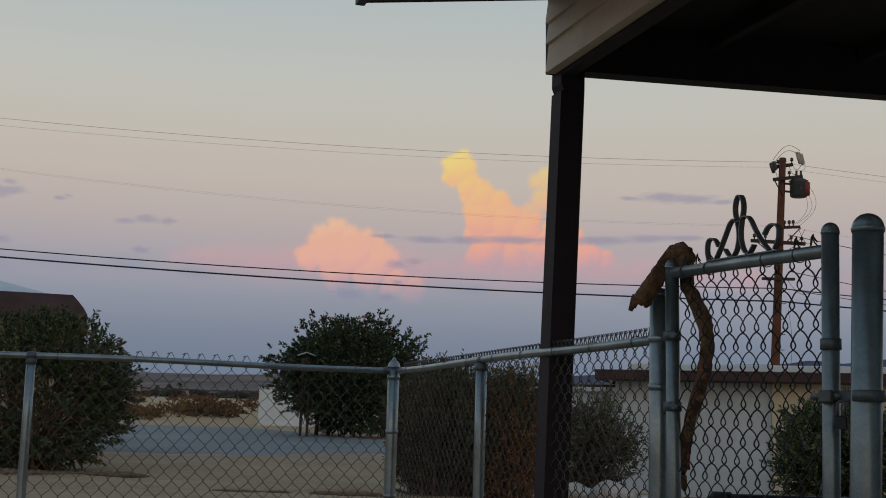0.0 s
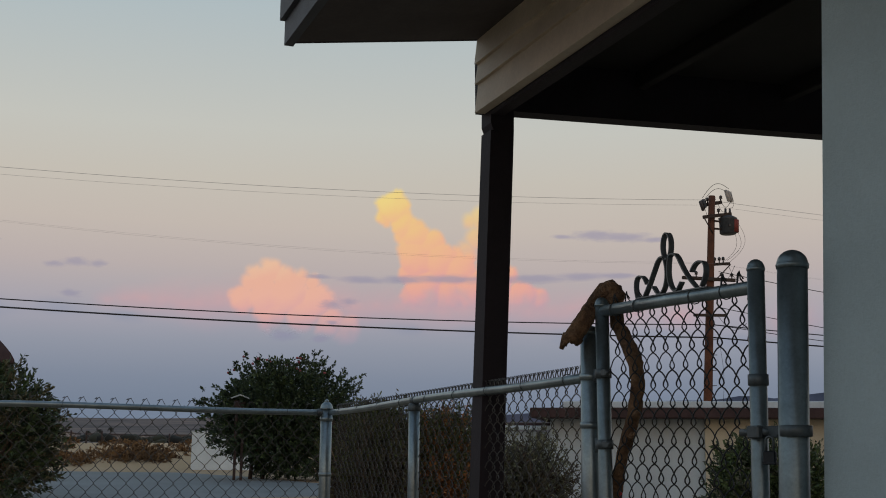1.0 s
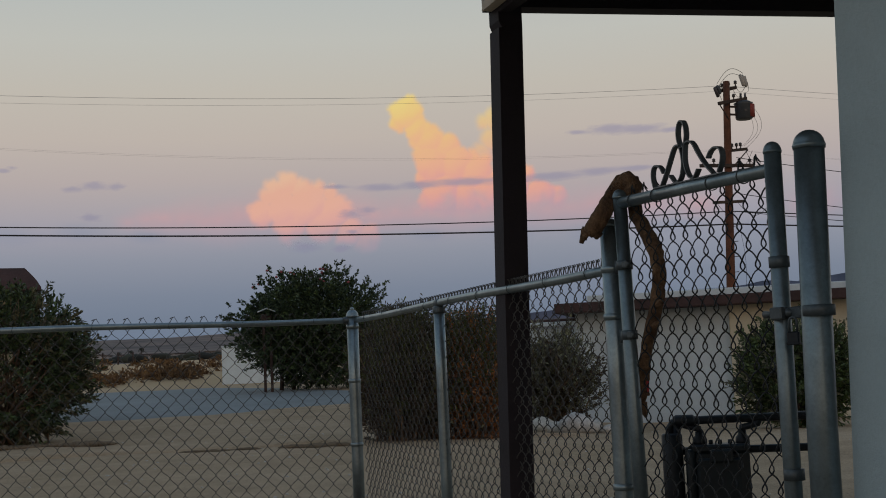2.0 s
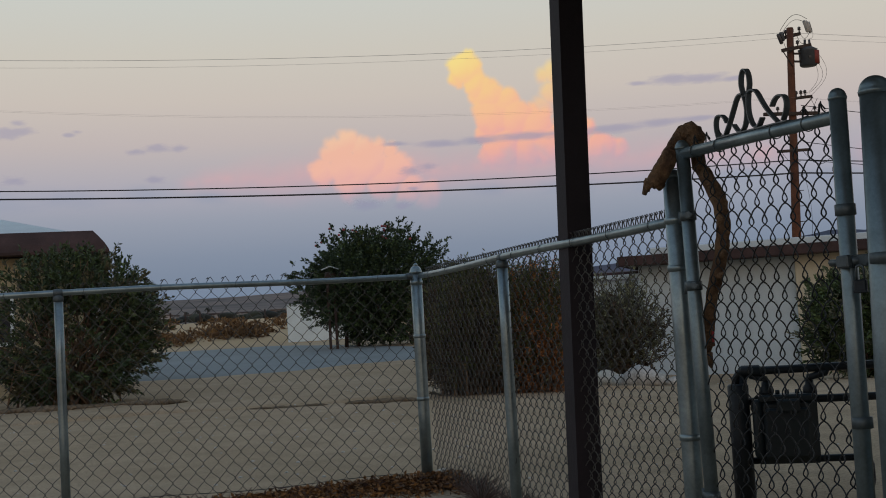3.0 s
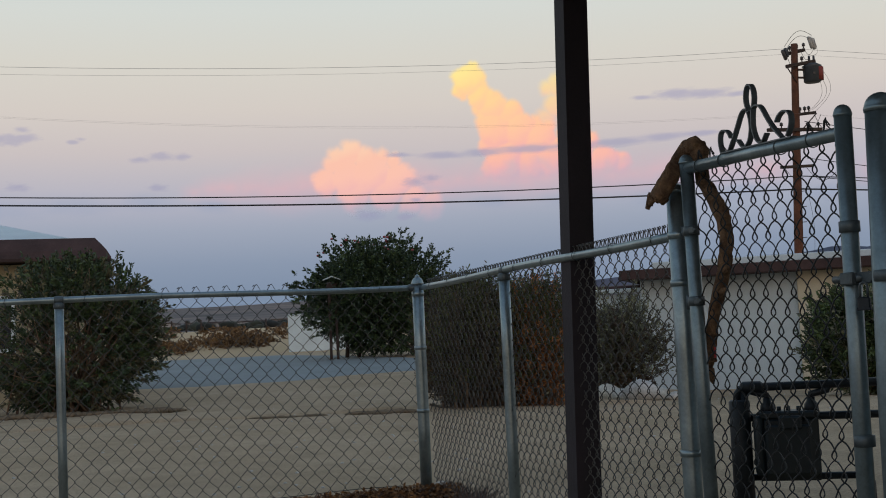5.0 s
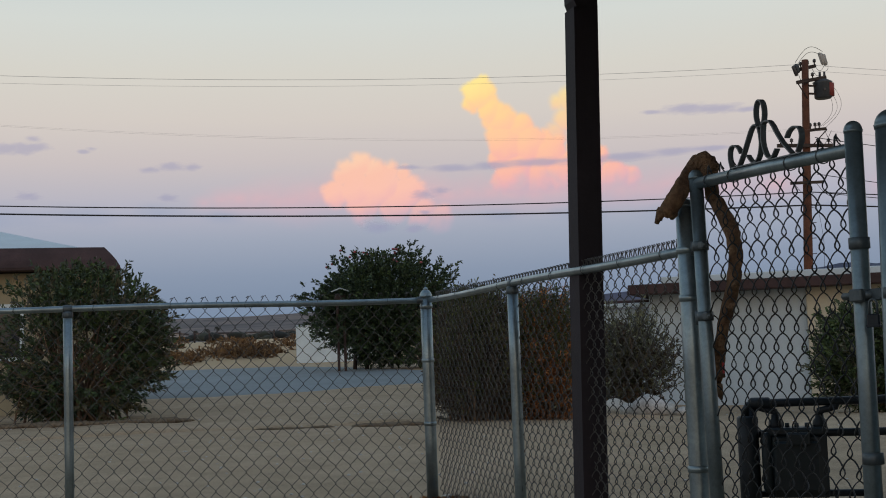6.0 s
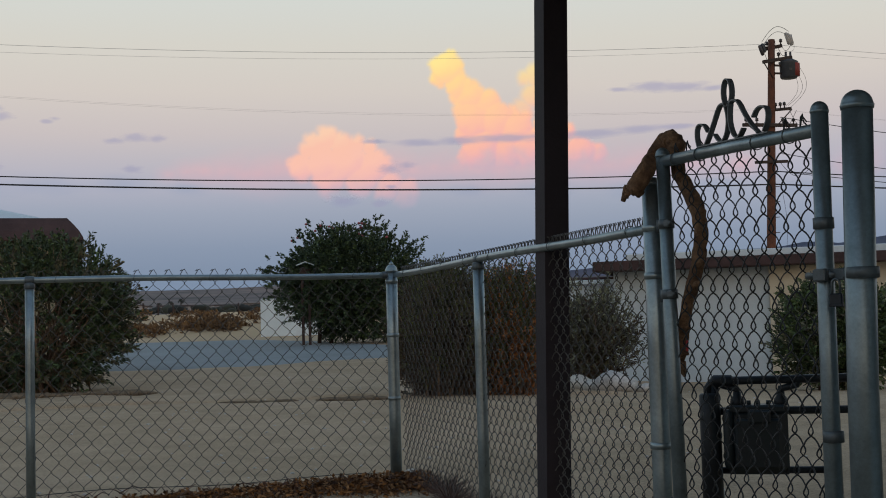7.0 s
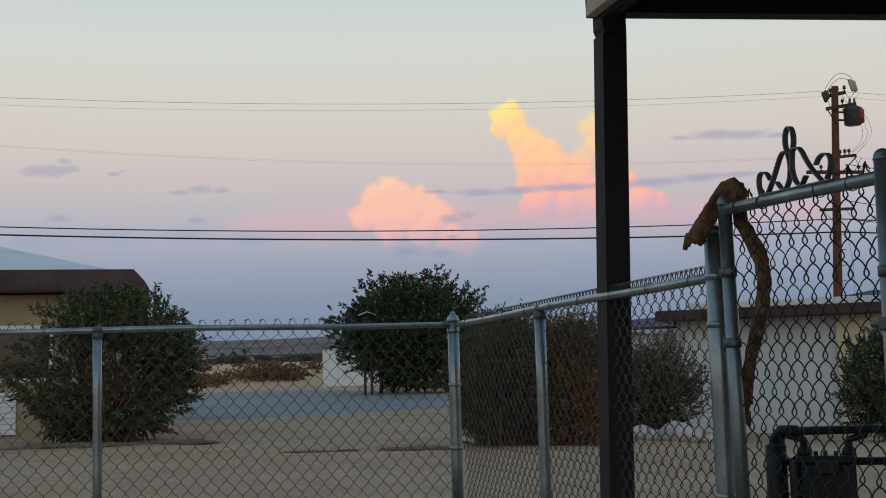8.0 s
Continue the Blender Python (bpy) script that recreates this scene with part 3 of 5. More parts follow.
# ---- chain link ----
def weave(b, to_world, length, z0, z1, w, h, wire, depth=0.007, barbs=True, sides=4, tip=0.36, every=2):
    """Interlocked zigzag wires from 0 to length along a run; to_world(u, n, z) places a point."""
    count = int(length / (w / 2))
    for i in range(count):
        u0 = (i + 0.5) * w / 2
        flip = 1 if i % 2 else -1
        pts = []
        turns = (z1 - z0) / h
        for k in range(int(turns * 14) + 1):
            phi = 2 * math.pi * k / 14 + (0 if flip > 0 else math.pi)
            tri = 1 - 2 * abs(((phi / math.pi) % 2) - 1)
            side_on = (0.72 * -tri + 0.28 * math.cos(phi)) * (w / 4 + 0.003)
            over = depth * max(-1.0, min(1.0, 1.7 * math.sin(phi)))
            jitter = 0.0025 * math.sin(i * 12.9 + round(k / 7) * 7.7)
            pts.append(to_world(u0 + side_on + jitter, over, z0 + h * k / 14))
        b.tube(pts, wire, sides, False)
        if barbs and i % every == every - 1:
            # knuckled tip: the wire ends of a pair bent over above the rail
            c = u0 + w / 4
            b.tube([to_world(c - w * 0.34, 0.004, z1 - 0.01), to_world(c - 0.004, 0.0, z1 + w * tip), to_world(c + 0.005, -0.003, z1 + w * tip), to_world(c + w * 0.36, -0.005, z1 - 0.012)], wire * 1.1, sides)
            b.tube([to_world(c - 0.006, 0.006, z1 + w * (tip + 0.05)), to_world(c + 0.006, 0.006, z1 + w * (tip - 0.04)), to_world(c + 0.022, -0.008, z1 + w * (tip - 0.1)), to_world(c + 0.012, -0.012, z1 + w * tip)], wire, sides)


RAIL_Z, WIRE_R = 1.187, 0.0021


def band(b, x, y, z, r, h=0.022):
    """A pressed steel band round a post with its bolt lug."""
    b.tube([(x, y, z - h / 2), (x, y, z - h / 2 + 0.001), (x, y, z + h / 2 - 0.001), (x, y, z + h / 2)], [r, r + 0.004, r + 0.004, r], 14)


def tie(b, x, y, z, along, r):
    """A wire tie wrapped round a rail."""
    a = Vector(along).normalized()
    c = a.cross(Vector((0, 0, 1)))
    b.tube([Vector((x, y, z)) + a * 0.010 * math.sin(q * 0.5) + (c * math.cos(q) + Vector((0, 0, 1)) * math.sin(q)) * (r + 0.002) for q in arc(-0.6, 5.8, 13)], 0.0017, 5)


def post(parent, name, x, y, top, r, label=""):
    b = Build()
    b.tube([(x, y, -0.05), (x, y, 0.4), (x, y, 0.8), (x, y, top)], r, 18)
    return part(name, b, GALV, parent, label)


# street side fence
fence = thing("chain_link_fence", (0, 0, 0), "waist-high galvanised chain-link fence with round steel posts", "fence", "yard fence")
post(fence, "corner_post", -0.018, 0, 1.205, 0.033, "galvanised corner post with a dull sheen")
part("post_cap", Build().dome((-0.018, 0, 1.213), 0.034, 0.036).tube([(-0.018, 0, 1.24), (-0.018, 0, 1.256), (-0.018, 0, 1.264)], [0.016, 0.012, 0.003], 10), GALV, fence, "domed cast corner cap")
for x in (-2.0, -4.0):
    post(fence, "line_post", x, 0, 1.15, 0.024)
    part("loop_cap", Build().tube([(x, 0, 1.14), (x, 0, 1.146), (x, 0, 1.168), (x, 0, 1.176)], [0.025, 0.028, 0.028, 0.02], 14).tube([(x - 0.024, 0, RAIL_Z), (x - 0.018, 0, RAIL_Z), (x + 0.018, 0, RAIL_Z), (x + 0.024, 0, RAIL_Z)], [0.018, 0.0215, 0.0215, 0.018], 14), CAST, fence)
b = Build()
b.tube([(x, 0.004 * math.sin(x * 2.2), RAIL_Z + 0.004 * math.sin(x * 3.1)) for x in arc(-4.5, -0.02, 24)], 0.0165, 14)
part("top_rail", b, GALV, fence)
b = Build()
b.tube([(-0.075, 0, RAIL_Z), (-0.07, 0, RAIL_Z), (-0.04, 0, RAIL_Z), (-0.03, 0, RAIL_Z)], [0.017, 0.0205, 0.0205, 0.026], 14)
part("rail_cup", b, CAST, fence)
b = Build()
weave(b, lambda u, n, z: (-0.03 - u, 0.026 + n + 0.004 * math.sin(u * 3), z), 4.5, 0.03, 1.205, 0.083, 0.094, 0.0018)
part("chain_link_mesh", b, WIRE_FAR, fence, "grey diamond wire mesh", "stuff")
b = Build()
b.tube([(-0.03 - u, 0.026, 0.055 + 0.008 * math.sin(u * 5)) for u in arc(0, 4.5, 40)], 0.0022, 5)
part("tension_wire", b, WIRE, fence)
b = Build()
for x in arc(-4.3, -0.25, 11):
    tie(b, x, 0, RAIL_Z, (1, 0, 0), 0.0165)
for x in (-2.0, -4.0):
    for z in (0.25, 0.55, 0.85):
        tie(b, x, 0, z, (0, 1, 0), 0.024)
part("wire_ties", b, CAST, fence, "", "stuff")
for z in (0.48, 0.84, 1.15):
    b = Build()
    band(b, -0.018, 0, z, 0.033)
    part("tension_band", b, GALV, fence)

# side fence running to the gate
side_fence = thing("chain_link_fence", (0, 0, 0), "galvanised chain-link side fence meeting the gate post", "fence", "yard fence")
post(side_fence, "line_post", 0, -1.49, 1.15, 0.026)
part("loop_cap", Build().tube([(0, -1.49, 1.14), (0, -1.49, 1.146), (0, -1.49, 1.168), (0, -1.49, 1.176)], [0.027, 0.030, 0.030, 0.022], 14).tube([(0, -1.514, RAIL_Z), (0, -1.508, RAIL_Z), (0, -1.472, RAIL_Z), (0, -1.466, RAIL_Z)], [0.018, 0.0215, 0.0215, 0.018], 14), CAST, side_fence)
post(side_fence, "gate_post", 0, -3.262, 1.335, 0.031, "thick galvanised hinge post")
part("post_cap", Build().dome((0, -3.262, 1.335), 0.031, 0.020), GALV, side_fence)
b = Build()
b.tube([(0.003 * math.sin(y * 2), y, RAIL_Z + 0.004 * math.sin(y * 2.7)) for y in arc(-0.03, -3.245, 18)], 0.0165, 14)
part("top_rail", b, GALV, side_fence)
b = Build()
weave(b, lambda u, n, z: (0.026 + n, -0.03 - u, z), 3.2, 0.03, 1.205, 0.077, 0.074, WIRE_R, 0.008, tip=0.32, every=1)
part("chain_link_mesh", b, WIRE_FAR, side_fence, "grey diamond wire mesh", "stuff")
b = Build()
for y in arc(-0.25, -3.1, 9):
    tie(b, 0, y, RAIL_Z, (0, 1, 0), 0.0165)
for z in (0.25, 0.55, 0.85):
    tie(b, 0, -1.49, z, (1, 0, 0), 0.026)
part("wire_ties", b, CAST, side_fence, "", "stuff")
for z in (0.20, 0.477, 1.028, 1.185):
    b = Build()
    band(b, 0, -3.262, z, 0.031)
    part("tension_band", b, GALV, side_fence)
part("tension_bar", Build().tube([(0.02, -3.235, 0.05), (0.02, -3.235, 1.17)], 0.006, 6), CAST, side_fence)

# ---- the gate ----
GY0, GY1, GTOP, SAG = -3.350, -4.215, 1.392, 0.033
gate = thing("walk_gate", (0, 0, 0), "closed galvanised pipe gate with wire mesh and a scrolled iron crest", "gate")


def gate_z(y):
    """The top rail has sunk a little towards the latch."""
    return GTOP - SAG * (GY0 - y) / (GY0 - GY1)


part("frame_stile", Build().tube([(0, GY0 - 0.040, 0.06), (0, GY0 - 0.020, 0.7), (0, GY0, 1.42)], 0.0225, 18), GALV_DARKENED, gate)
part("frame_stile", Build().tube([(0, GY1 + 0.016, 0.06), (0, GY1 + 0.010, 0.7), (0, GY1, 1.414)], 0.0225, 18), GALV_DARKENED, gate)
part("frame_rail", Build().tube([(0, GY0, GTOP), (0, -3.8, gate_z(-3.8) + 0.002), (0, GY1, gate_z(GY1))], 0.0185, 16), GALV, gate)
part("frame_rail", Build().tube([(0, GY0 - 0.04, 0.08), (0, -3.8, 0.08), (0, GY1, 0.08)], 0.0185, 16), GALV_DARKENED, gate)
part("stile_cap", Build().dome((0, GY1, 1.408), 0.0225, 0.024), GALV_DARKENED, gate)
part("stile_cap", Build().dome((0, GY0, 1.414), 0.0225, 0.024), GALV_DARKENED, gate)
b = Build()
weave(b, lambda u, n, z: (0.022 + n, GY0 - 0.03 - u, z - SAG * u * z / 1.2), 0.82, 0.08, 1.392, 0.0735, 0.111, 0.0023, 0.012, False)
for i in range(10):
    y = GY0 - 0.06 - i * 0.078
    if i in (0, 1, 2, 8, 9):
        z = gate_z(y)
        b.tube([(0.022, y + 0.024, z - 0.005), (0.015, y + 0.004, z + 0.046), (0.01, y - 0.012, z + 0.052), (0.018, y - 0.004, z + 0.033), (0.03, y - 0.022, z + 0.006)], 0.0021, 5)
        b.tube([(0.026, y + 0.030, z + 0.004), (0.012, y - 0.002, z + 0.030), (0.004, y - 0.020, z + 0.046), (0.012, y - 0.028, z + 0.028)], 0.0021, 5)
part("chain_link_mesh", b, WIRE, gate, "stretched diamond mesh in a dark silhouette tone", "stuff")
b = Build()
for y in (-3.45, -3.6, -3.92, -4.08):
    tie(b, 0, y, gate_z(y), (0, 1, 0), 0.0185)
part("wire_ties", b, CAST, gate, "", "stuff")
for z in (1.118, 0.577):
    b = Build()
    band(b, 0, GY1 + 0.004, z, 0.0225, 0.03)
    part("tension_band", b, CAST, gate)
for z in (1.19, 0.965, 0.30):
    b = Build()
    y = GY0 - 0.03 * (1.42 - z)
    band(b, 0, y, z, 0.0225, 0.03)
    b.box((-0.012, y - 0.035, z), (0.02, 0.03, 0.024), None, 0.004)
    b.tube([(-0.012, y - 0.055, z), (-0.012, y - 0.028, z)], 0.007, 6)
    b.tube([(0, y + 0.05, z - 0.025), (0, y + 0.05, z + 0.02)], 0.009, 10)
    part("hinge", b, CAST, gate, "bolted strap hinge")
b = Build()
b.box((0, -4.275, 0.985), (0.012, 0.10, 0.03), None, 0.004)
b.box((-0.026, GY1 - 0.01, 0.985), (0.016, 0.05, 0.032), None, 0.004)
b.tube([(-0.026, GY1 + 0.045, 0.985), (-0.026, GY1, 0.985)], [0.010, 0.006], 8)
b.tube([(-0.02, -4.25, 0.985), (0.02, -4.25, 0.985)], 0.009, 8)
band(b, 0, GY1 + 0.004, 0.985, 0.0225, 0.03)
part("latch", b, CAST, gate, "fork latch on the gate stile")
lock = thing("padlock", (-0.020, -4.280, 0.922), "small worn steel padlock hanging from the gate latch", "padlock", rz=35)
part("body", Build().box((0, 0, 0), (0.014, 0.032, 0.030), None, 0.004).box((0, 0, -0.015), (0.016, 0.035, 0.007), None, 0.002), PIPE, lock)
part("shackle", Build().tube([(0, 0.010 * math.cos(q), 0.013 + (0.026 if 0 < i < 9 else 0) + 0.012 * math.sin(q)) for i, q in enumerate([0] + arc(0, math.pi, 8) + [math.pi])], 0.003, 8), CAST, lock, "dull steel shackle")

# scrolled iron crest on the top rail
cy = -3.77
zb = gate_z(cy) + 0.019
crest = part("crest", Build().strip([(0, -3.60, gate_z(-3.60) + 0.021), (0, -3.985, gate_z(-3.985) + 0.021)], 0.022, 0.004, (1, 0, 0)), IRON, gate, "dark scrolled flat-iron ornament")


def crest_bar(pts):
    """A bent flat bar, its corners eased into a curve."""
    p = [Vector((0, cy - u, zb + z)) for u, z in pts]
    for _ in range(2):
        p = [p[0]] + [q for i in range(len(p) - 1) for q in (p[i].lerp(p[i + 1], 0.25), p[i].lerp(p[i + 1], 0.75))] + [p[-1]]
    part("scroll", Build().strip(p, 0.017, 0.0045, (1, 0, 0)), IRON, crest)


# tall ring on top, two legs that bow out from its neck, the lyre between them and the curled feet outside
crest_bar([(0.024 * math.sin(q), 0.144 + 0.039 * math.cos(q)) for q in arc(-2.85, 2.85, 16)])
crest_bar([(-0.003, 0.104), (-0.022, 0.117), (-0.050, 0.112), (-0.078, 0.076), (-0.108, 0.038), (-0.142, 0.003)])
crest_bar([(0.003, 0.104), (0.028, 0.118), (0.057, 0.110), (0.088, 0.066), (0.122, 0.030), (0.158, 0.001)])
crest_bar([(-0.014, 0.108), (-0.004, 0.084), (-0.002, 0.050), (-0.018, 0.014), (-0.050, 0.002), (-0.082, 0.034)])
crest_bar([(0.014, 0.108), (0.008, 0.084), (0.007, 0.050), (0.026, 0.012), (0.054, 0.001), (0.080, 0.026)])
crest_bar([(-0.176, 0.002), (-0.190, 0.040), (-0.184, 0.072), (-0.158, 0.078), (-0.134, 0.066), (-0.120, 0.046)])
crest_bar([(0.186, 0.000), (0.210, 0.030), (0.208, 0.062), (0.180, 0.074), (0.150, 0.066), (0.134, 0.048)])

# latch post beside the house
latch_post = thing("latch_post", (0.005, -4.365, 0), "thick galvanised gate post with a domed cap", "post")
part("pipe", Build().tube([(0, 0.042, -0.05), (0, 0.030, 0.7), (0, 0, 1.398)], 0.0375, 24), GALV_DARKENED, latch_post)
part("post_cap", Build().dome((0, 0, 1.397), 0.0375, 0.036, 24, 8), GALV_DARKENED, latch_post)
b = Build()
band(b, 0, 0.01, 0.985, 0.0365, 0.028)
b.box((0.0, 0.06, 0.985), (0.03, 0.03, 0.024), None, 0.004)
part("strike", b, CAST, latch_post)

# driftwood branch hooked over the gate corner
stick = thing("driftwood_branch", (0, 0, 0), "crooked brown driftwood branch hooked over the gate corner", "branch")
path = [(-0.073, -3.279, 1.306), (-0.067, -3.312, 1.334), (-0.050, -3.332, 1.368), (-0.016, -3.304, 1.405), (0.020, -3.287, 1.440), (0.044, -3.288, 1.462), (0.056, -3.312, 1.468), (0.062, -3.328, 1.450), (0.058, -3.332, 1.412), (0.052, -3.362, 1.350), (0.05, -3.432, 1.282), (0.05, -3.481, 1.213), (0.05, -3.491, 1.159), (0.05, -3.480, 1.098), (0.05, -3.442, 1.021), (0.05, -3.396, 0.952), (0.05, -3.360, 0.873), (0.05, -3.334, 0.791), (0.05, -3.320, 0.742)]
rad = [0.031, 0.034, 0.031, 0.029, 0.032, 0.038, 0.039, 0.034, 0.027, 0.025, 0.025, 0.026, 0.024, 0.023, 0.022, 0.022, 0.021, 0.020, 0.012]
fine, fr = [], []
for i in range(len(path) - 1):
    for k in range(5):
        s = k / 5
        fine.append(tuple(path[i][j] * (1 - s) + path[i + 1][j] * s for j in range(3)))
        fr.append((rad[i] * (1 - s) + rad[i + 1] * s) * 0.92 * (1 + 0.16 * noise.noise(Vector((i * 1.7 + s * 1.7, 3, 0)))))
b = Build()
b.tube(fine, fr, 14)
b.v = [tuple(Vector(p) + Vector(p).normalized() * (0.011 * noise.noise(Vector(p) * 42) + 0.007 * noise.noise(Vector(p) * 95))) for p in b.v]
part("limb", b, DRIFT, stick)
b = Build()
for i in range(9):
    a = i * 0.7
    b.tube([(-0.072 + 0.022 * math.cos(a), -3.284 + 0.022 * math.sin(a), 1.312 + 0.016 * math.sin(a)), (-0.076 + 0.025 * math.cos(a), -3.266 - 0.008 * math.cos(a * 3) + 0.022 * math.sin(a), 1.290 + 0.016 * math.sin(a * 1.7))], [0.014, 0.008], 6)
part("splintered_end", b, DRIFT, stick)
for y, z, dy, dz in ((-3.462, 1.050, -0.045, 0.012), (-3.420, 0.985, -0.055, 0.008), (-3.335, 0.79, -0.04, -0.012), (-3.328, 0.745, -0.02, -0.03)):
    part("knot", Build().tube([(0.05, y, z), (0.05, y + dy * 0.6, z + dz), (0.05, y + dy, z + dz * 1.5)], [0.016, 0.011, 0.004], 8), DRIFT, stick)
solid("cloth_tag", Build().box((0.03, -3.409, 0.800), (0.003, 0.012, 0.034), None, 0.001), REDTAG, "small red cloth tag tied to the gate mesh", "tag")

# ---- the house beside the gate: wall, porch post, roof ----
WX, WY = 0.05, -4.405
b = Build()
b.box((WX + 0.1, (WY - 14) / 2, 1.27), (0.2, 14 + WY, 2.6), None, 0.012)
b.v = [(x, y + (1.2 - z) * 0.055 if y > -5 else y, z) for x, y, z in b.v]  # the corner is sheared to fit its edge in the camera's view
tagged(solid("wall_house", b, STUCCO, "white painted stucco house wall, slightly uneven", "wall", kind="structure"))
b = Build()
b.box((WX + 2.1, WY - 0.1, 1.27), (3.8, 0.2, 2.6), None, 0.012)
solid("wall_porch", b, STUCCO, "white stucco end wall under the porch", "wall", kind="structure")

porch = thing("porch_roof", (0, 0, 0), "low sloping porch roof with beige lap siding and dark soffit", "roof")


def slope_z(x):
    return 2.556 + 0.147 * (x + 0.79)


def slab(x0, x1, y0, y1, z_of, thick, bevel=0.004):
    b = Build()
    v = []
    for x in (x0, x1):
        for y in (y0, y1):
            v += [(x, y, z_of(x)), (x, y, z_of(x) + thick)]
    b.add(v, [(0, 2, 3, 1), (4, 5, 7, 6), (0, 1, 5, 4), (2, 6, 7, 3), (0, 4, 6, 2), (1, 3, 7, 5)])
    return b


part("soffit", slab(-0.79, 0.0, -13.5, -2.262, slope_z, 0.02), SOFFIT, porch, "dark brown boarded soffit")
part("deck", slab(-0.82, 4.6, -13.5, -2.235, lambda x: slope_z(x) + 0.16, 0.05), FASCIA, porch)
b = slab(-0.83, -0.793, -13.5, -2.23, lambda x: 2.546, 0.10)
part("eave_fascia", b, FASCIA, porch, "blue-grey eave board")
b = slab(-0.85, -0.80, -13.5, -2.225, lambda x: 2.649, 0.10)
part("drip_edge", b, FASCIA, porch)
b = slab(-0.79, 0.0, -2.26, -2.24, slope_z, 0.17)
part("rake_board", b, DARKWOOD, porch)
# lap siding above the porch beam
for z0, z1, out in ((2.351, 2.478, 0.0), (2.475, 2.566, 0.006), (2.563, 2.70, 0.012)):
    b = Build()
    b.add([(0.0 - out * 0.3 - 0.014, -2.25, z0), (0.0 - out * 0.3, -2.25, z1), (0.03, -2.25, z1), (0.03, -2.25, z0),
           (0.0 - out * 0.3 - 0.014, -4.38, z0), (0.0 - out * 0.3, -4.38, z1), (0.03, -4.38, z1), (0.03, -4.38, z0)],
          [(0, 1, 2, 3), (7, 6, 5, 4), (0, 4, 5, 1), (2, 6, 7, 3), (0, 3, 7, 4), (1, 5, 6, 2)])
    part("siding_board", b, SIDING, porch, "beige lap siding board")
part("side_beam", Build().box((0.064, -3.35, 2.388), (0.066, 2.08, 0.11), None, 0.006), DARKWOOD, porch, "dark brown beam under the siding")
b = Build()
b.add([(0.004, -2.30, 2.357), (0.004, -2.21, 2.357), (0.0, -2.21, 2.605), (0.0, -2.30, 2.605), (4.4, -2.30, 2.533), (4.4, -2.21, 2.533), (4.4, -2.21, 2.78), (4.4, -2.30, 2.78)],
      [(0, 1, 2, 3), (7, 6, 5, 4), (0, 4, 5, 1), (1, 5, 6, 2), (2, 6, 7, 3), (3, 7, 4, 0)])
part("front_beam", b, DARKWOOD, porch, "dark brown front beam")
part("ceiling_boards", slab(0.03, 4.4, -4.4, -2.2, lambda x: 2.58 + 0.04 * x, 0.02), CEILING, porch, "porch ceiling with its shade put into near-black")
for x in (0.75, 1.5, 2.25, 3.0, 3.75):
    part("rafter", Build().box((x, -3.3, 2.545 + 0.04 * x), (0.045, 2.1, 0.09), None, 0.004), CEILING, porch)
part("back_fascia", slab(4.4, 4.46, -13.5, -2.1, lambda x: 2.6, 0.4), DARKWOOD, porch)

porch_post = thing("porch_post", (0.088, -2.255, 0), "dark brown painted square timber porch post", "post")
b = Build()
b.add([(sx * 0.052 + dx, sy * 0.052, z) for z, dx in ((-0.02, -0.062), (1.2, -0.031), (2.27, 0.0), (2.275, 0.0), (2.30, 0.0), (2.364, 0.0)) for sx, sy in ((-1, -1), (1, -1), (1, 1), (-1, 1))],
      [(i * 4 + j, i * 4 + (j + 1) % 4, i * 4 + 4 + (j + 1) % 4, i * 4 + 4 + j) for i in range(5) for j in range(4)] + [(3, 2, 1, 0), (20, 21, 22, 23)])
# a nick knocked out of the arris near the top
for k in (12, 15):
    b.v[k] = (b.v[k][0] + 0.014, b.v[k][1], b.v[k][2] - 0.01)
part("shaft", b, DARKWOOD, porch_post)

# ---- gas meter set beyond the gate ----
meter = thing("gas_meter", (1.185, -1.996, 0), "dark green gas meter hung in dark steel piping", "gas meter", rz=-32)
b = Build()
b.box((-0.052, 0, 0.335), (0.258, 0.15, 0.30), None, 0.05)
b.box((-0.052, 0, 0.335), (0.268, 0.030, 0.308), None, 0.012)
b.box((-0.045, -0.01, 0.476), (0.25, 0.13, 0.035), None, 0.012)
b.box((-0.048, -0.075, 0.325), (0.195, 0.04, 0.22), None, 0.02)
b.tube([(-0.175, -0.055, 0.21), (-0.175, -0.055, 0.23), (-0.175, -0.055, 0.46), (-0.175, -0.055, 0.475)], [0.018, 0.026, 0.026, 0.018], 12)
for u in (-0.085, -0.045, 0.0):
    b.tube([(u, -0.02, 0.49), (u, -0.02, 0.512)], 0.010, 8)
part("body", b, METER, meter, "dark green ribbed meter body")
part("dial_box", Build().box((-0.04, -0.095, 0.445), (0.10, 0.04, 0.06), None, 0.012), METER, meter)
for u, lead in ((-0.135, -0.06), (0.055, 0.07)):
    part("connection", Build().tube([(u, 0, 0.485), (u, 0, 0.495), (u, 0, 0.518), (u, 0, 0.532), (u, 0, 0.55)], [0.028, 0.033, 0.031, 0.020, 0.018], 12).tube([(u, 0, 0.54), (u, 0, 0.562), (u + 0.6 * lead, 0, 0.572), (u + lead, 0, 0.578), (u + 1.15 * lead, 0, 0.605)], 0.016, 10), PIPE, meter)
part("top_pipe", Build().tube([(-0.265, 0.0, 0.50), (-0.265, 0, 0.57), (-0.25, 0, 0.592), (-0.2, 0, 0.60), (0.40, 0, 0.608)], 0.019, 12).tube([(-0.245, 0, 0.597), (-0.235, 0, 0.6), (-0.16, 0, 0.6), (-0.15, 0, 0.6)], [0.02, 0.028, 0.028, 0.02], 12), PIPE, meter)
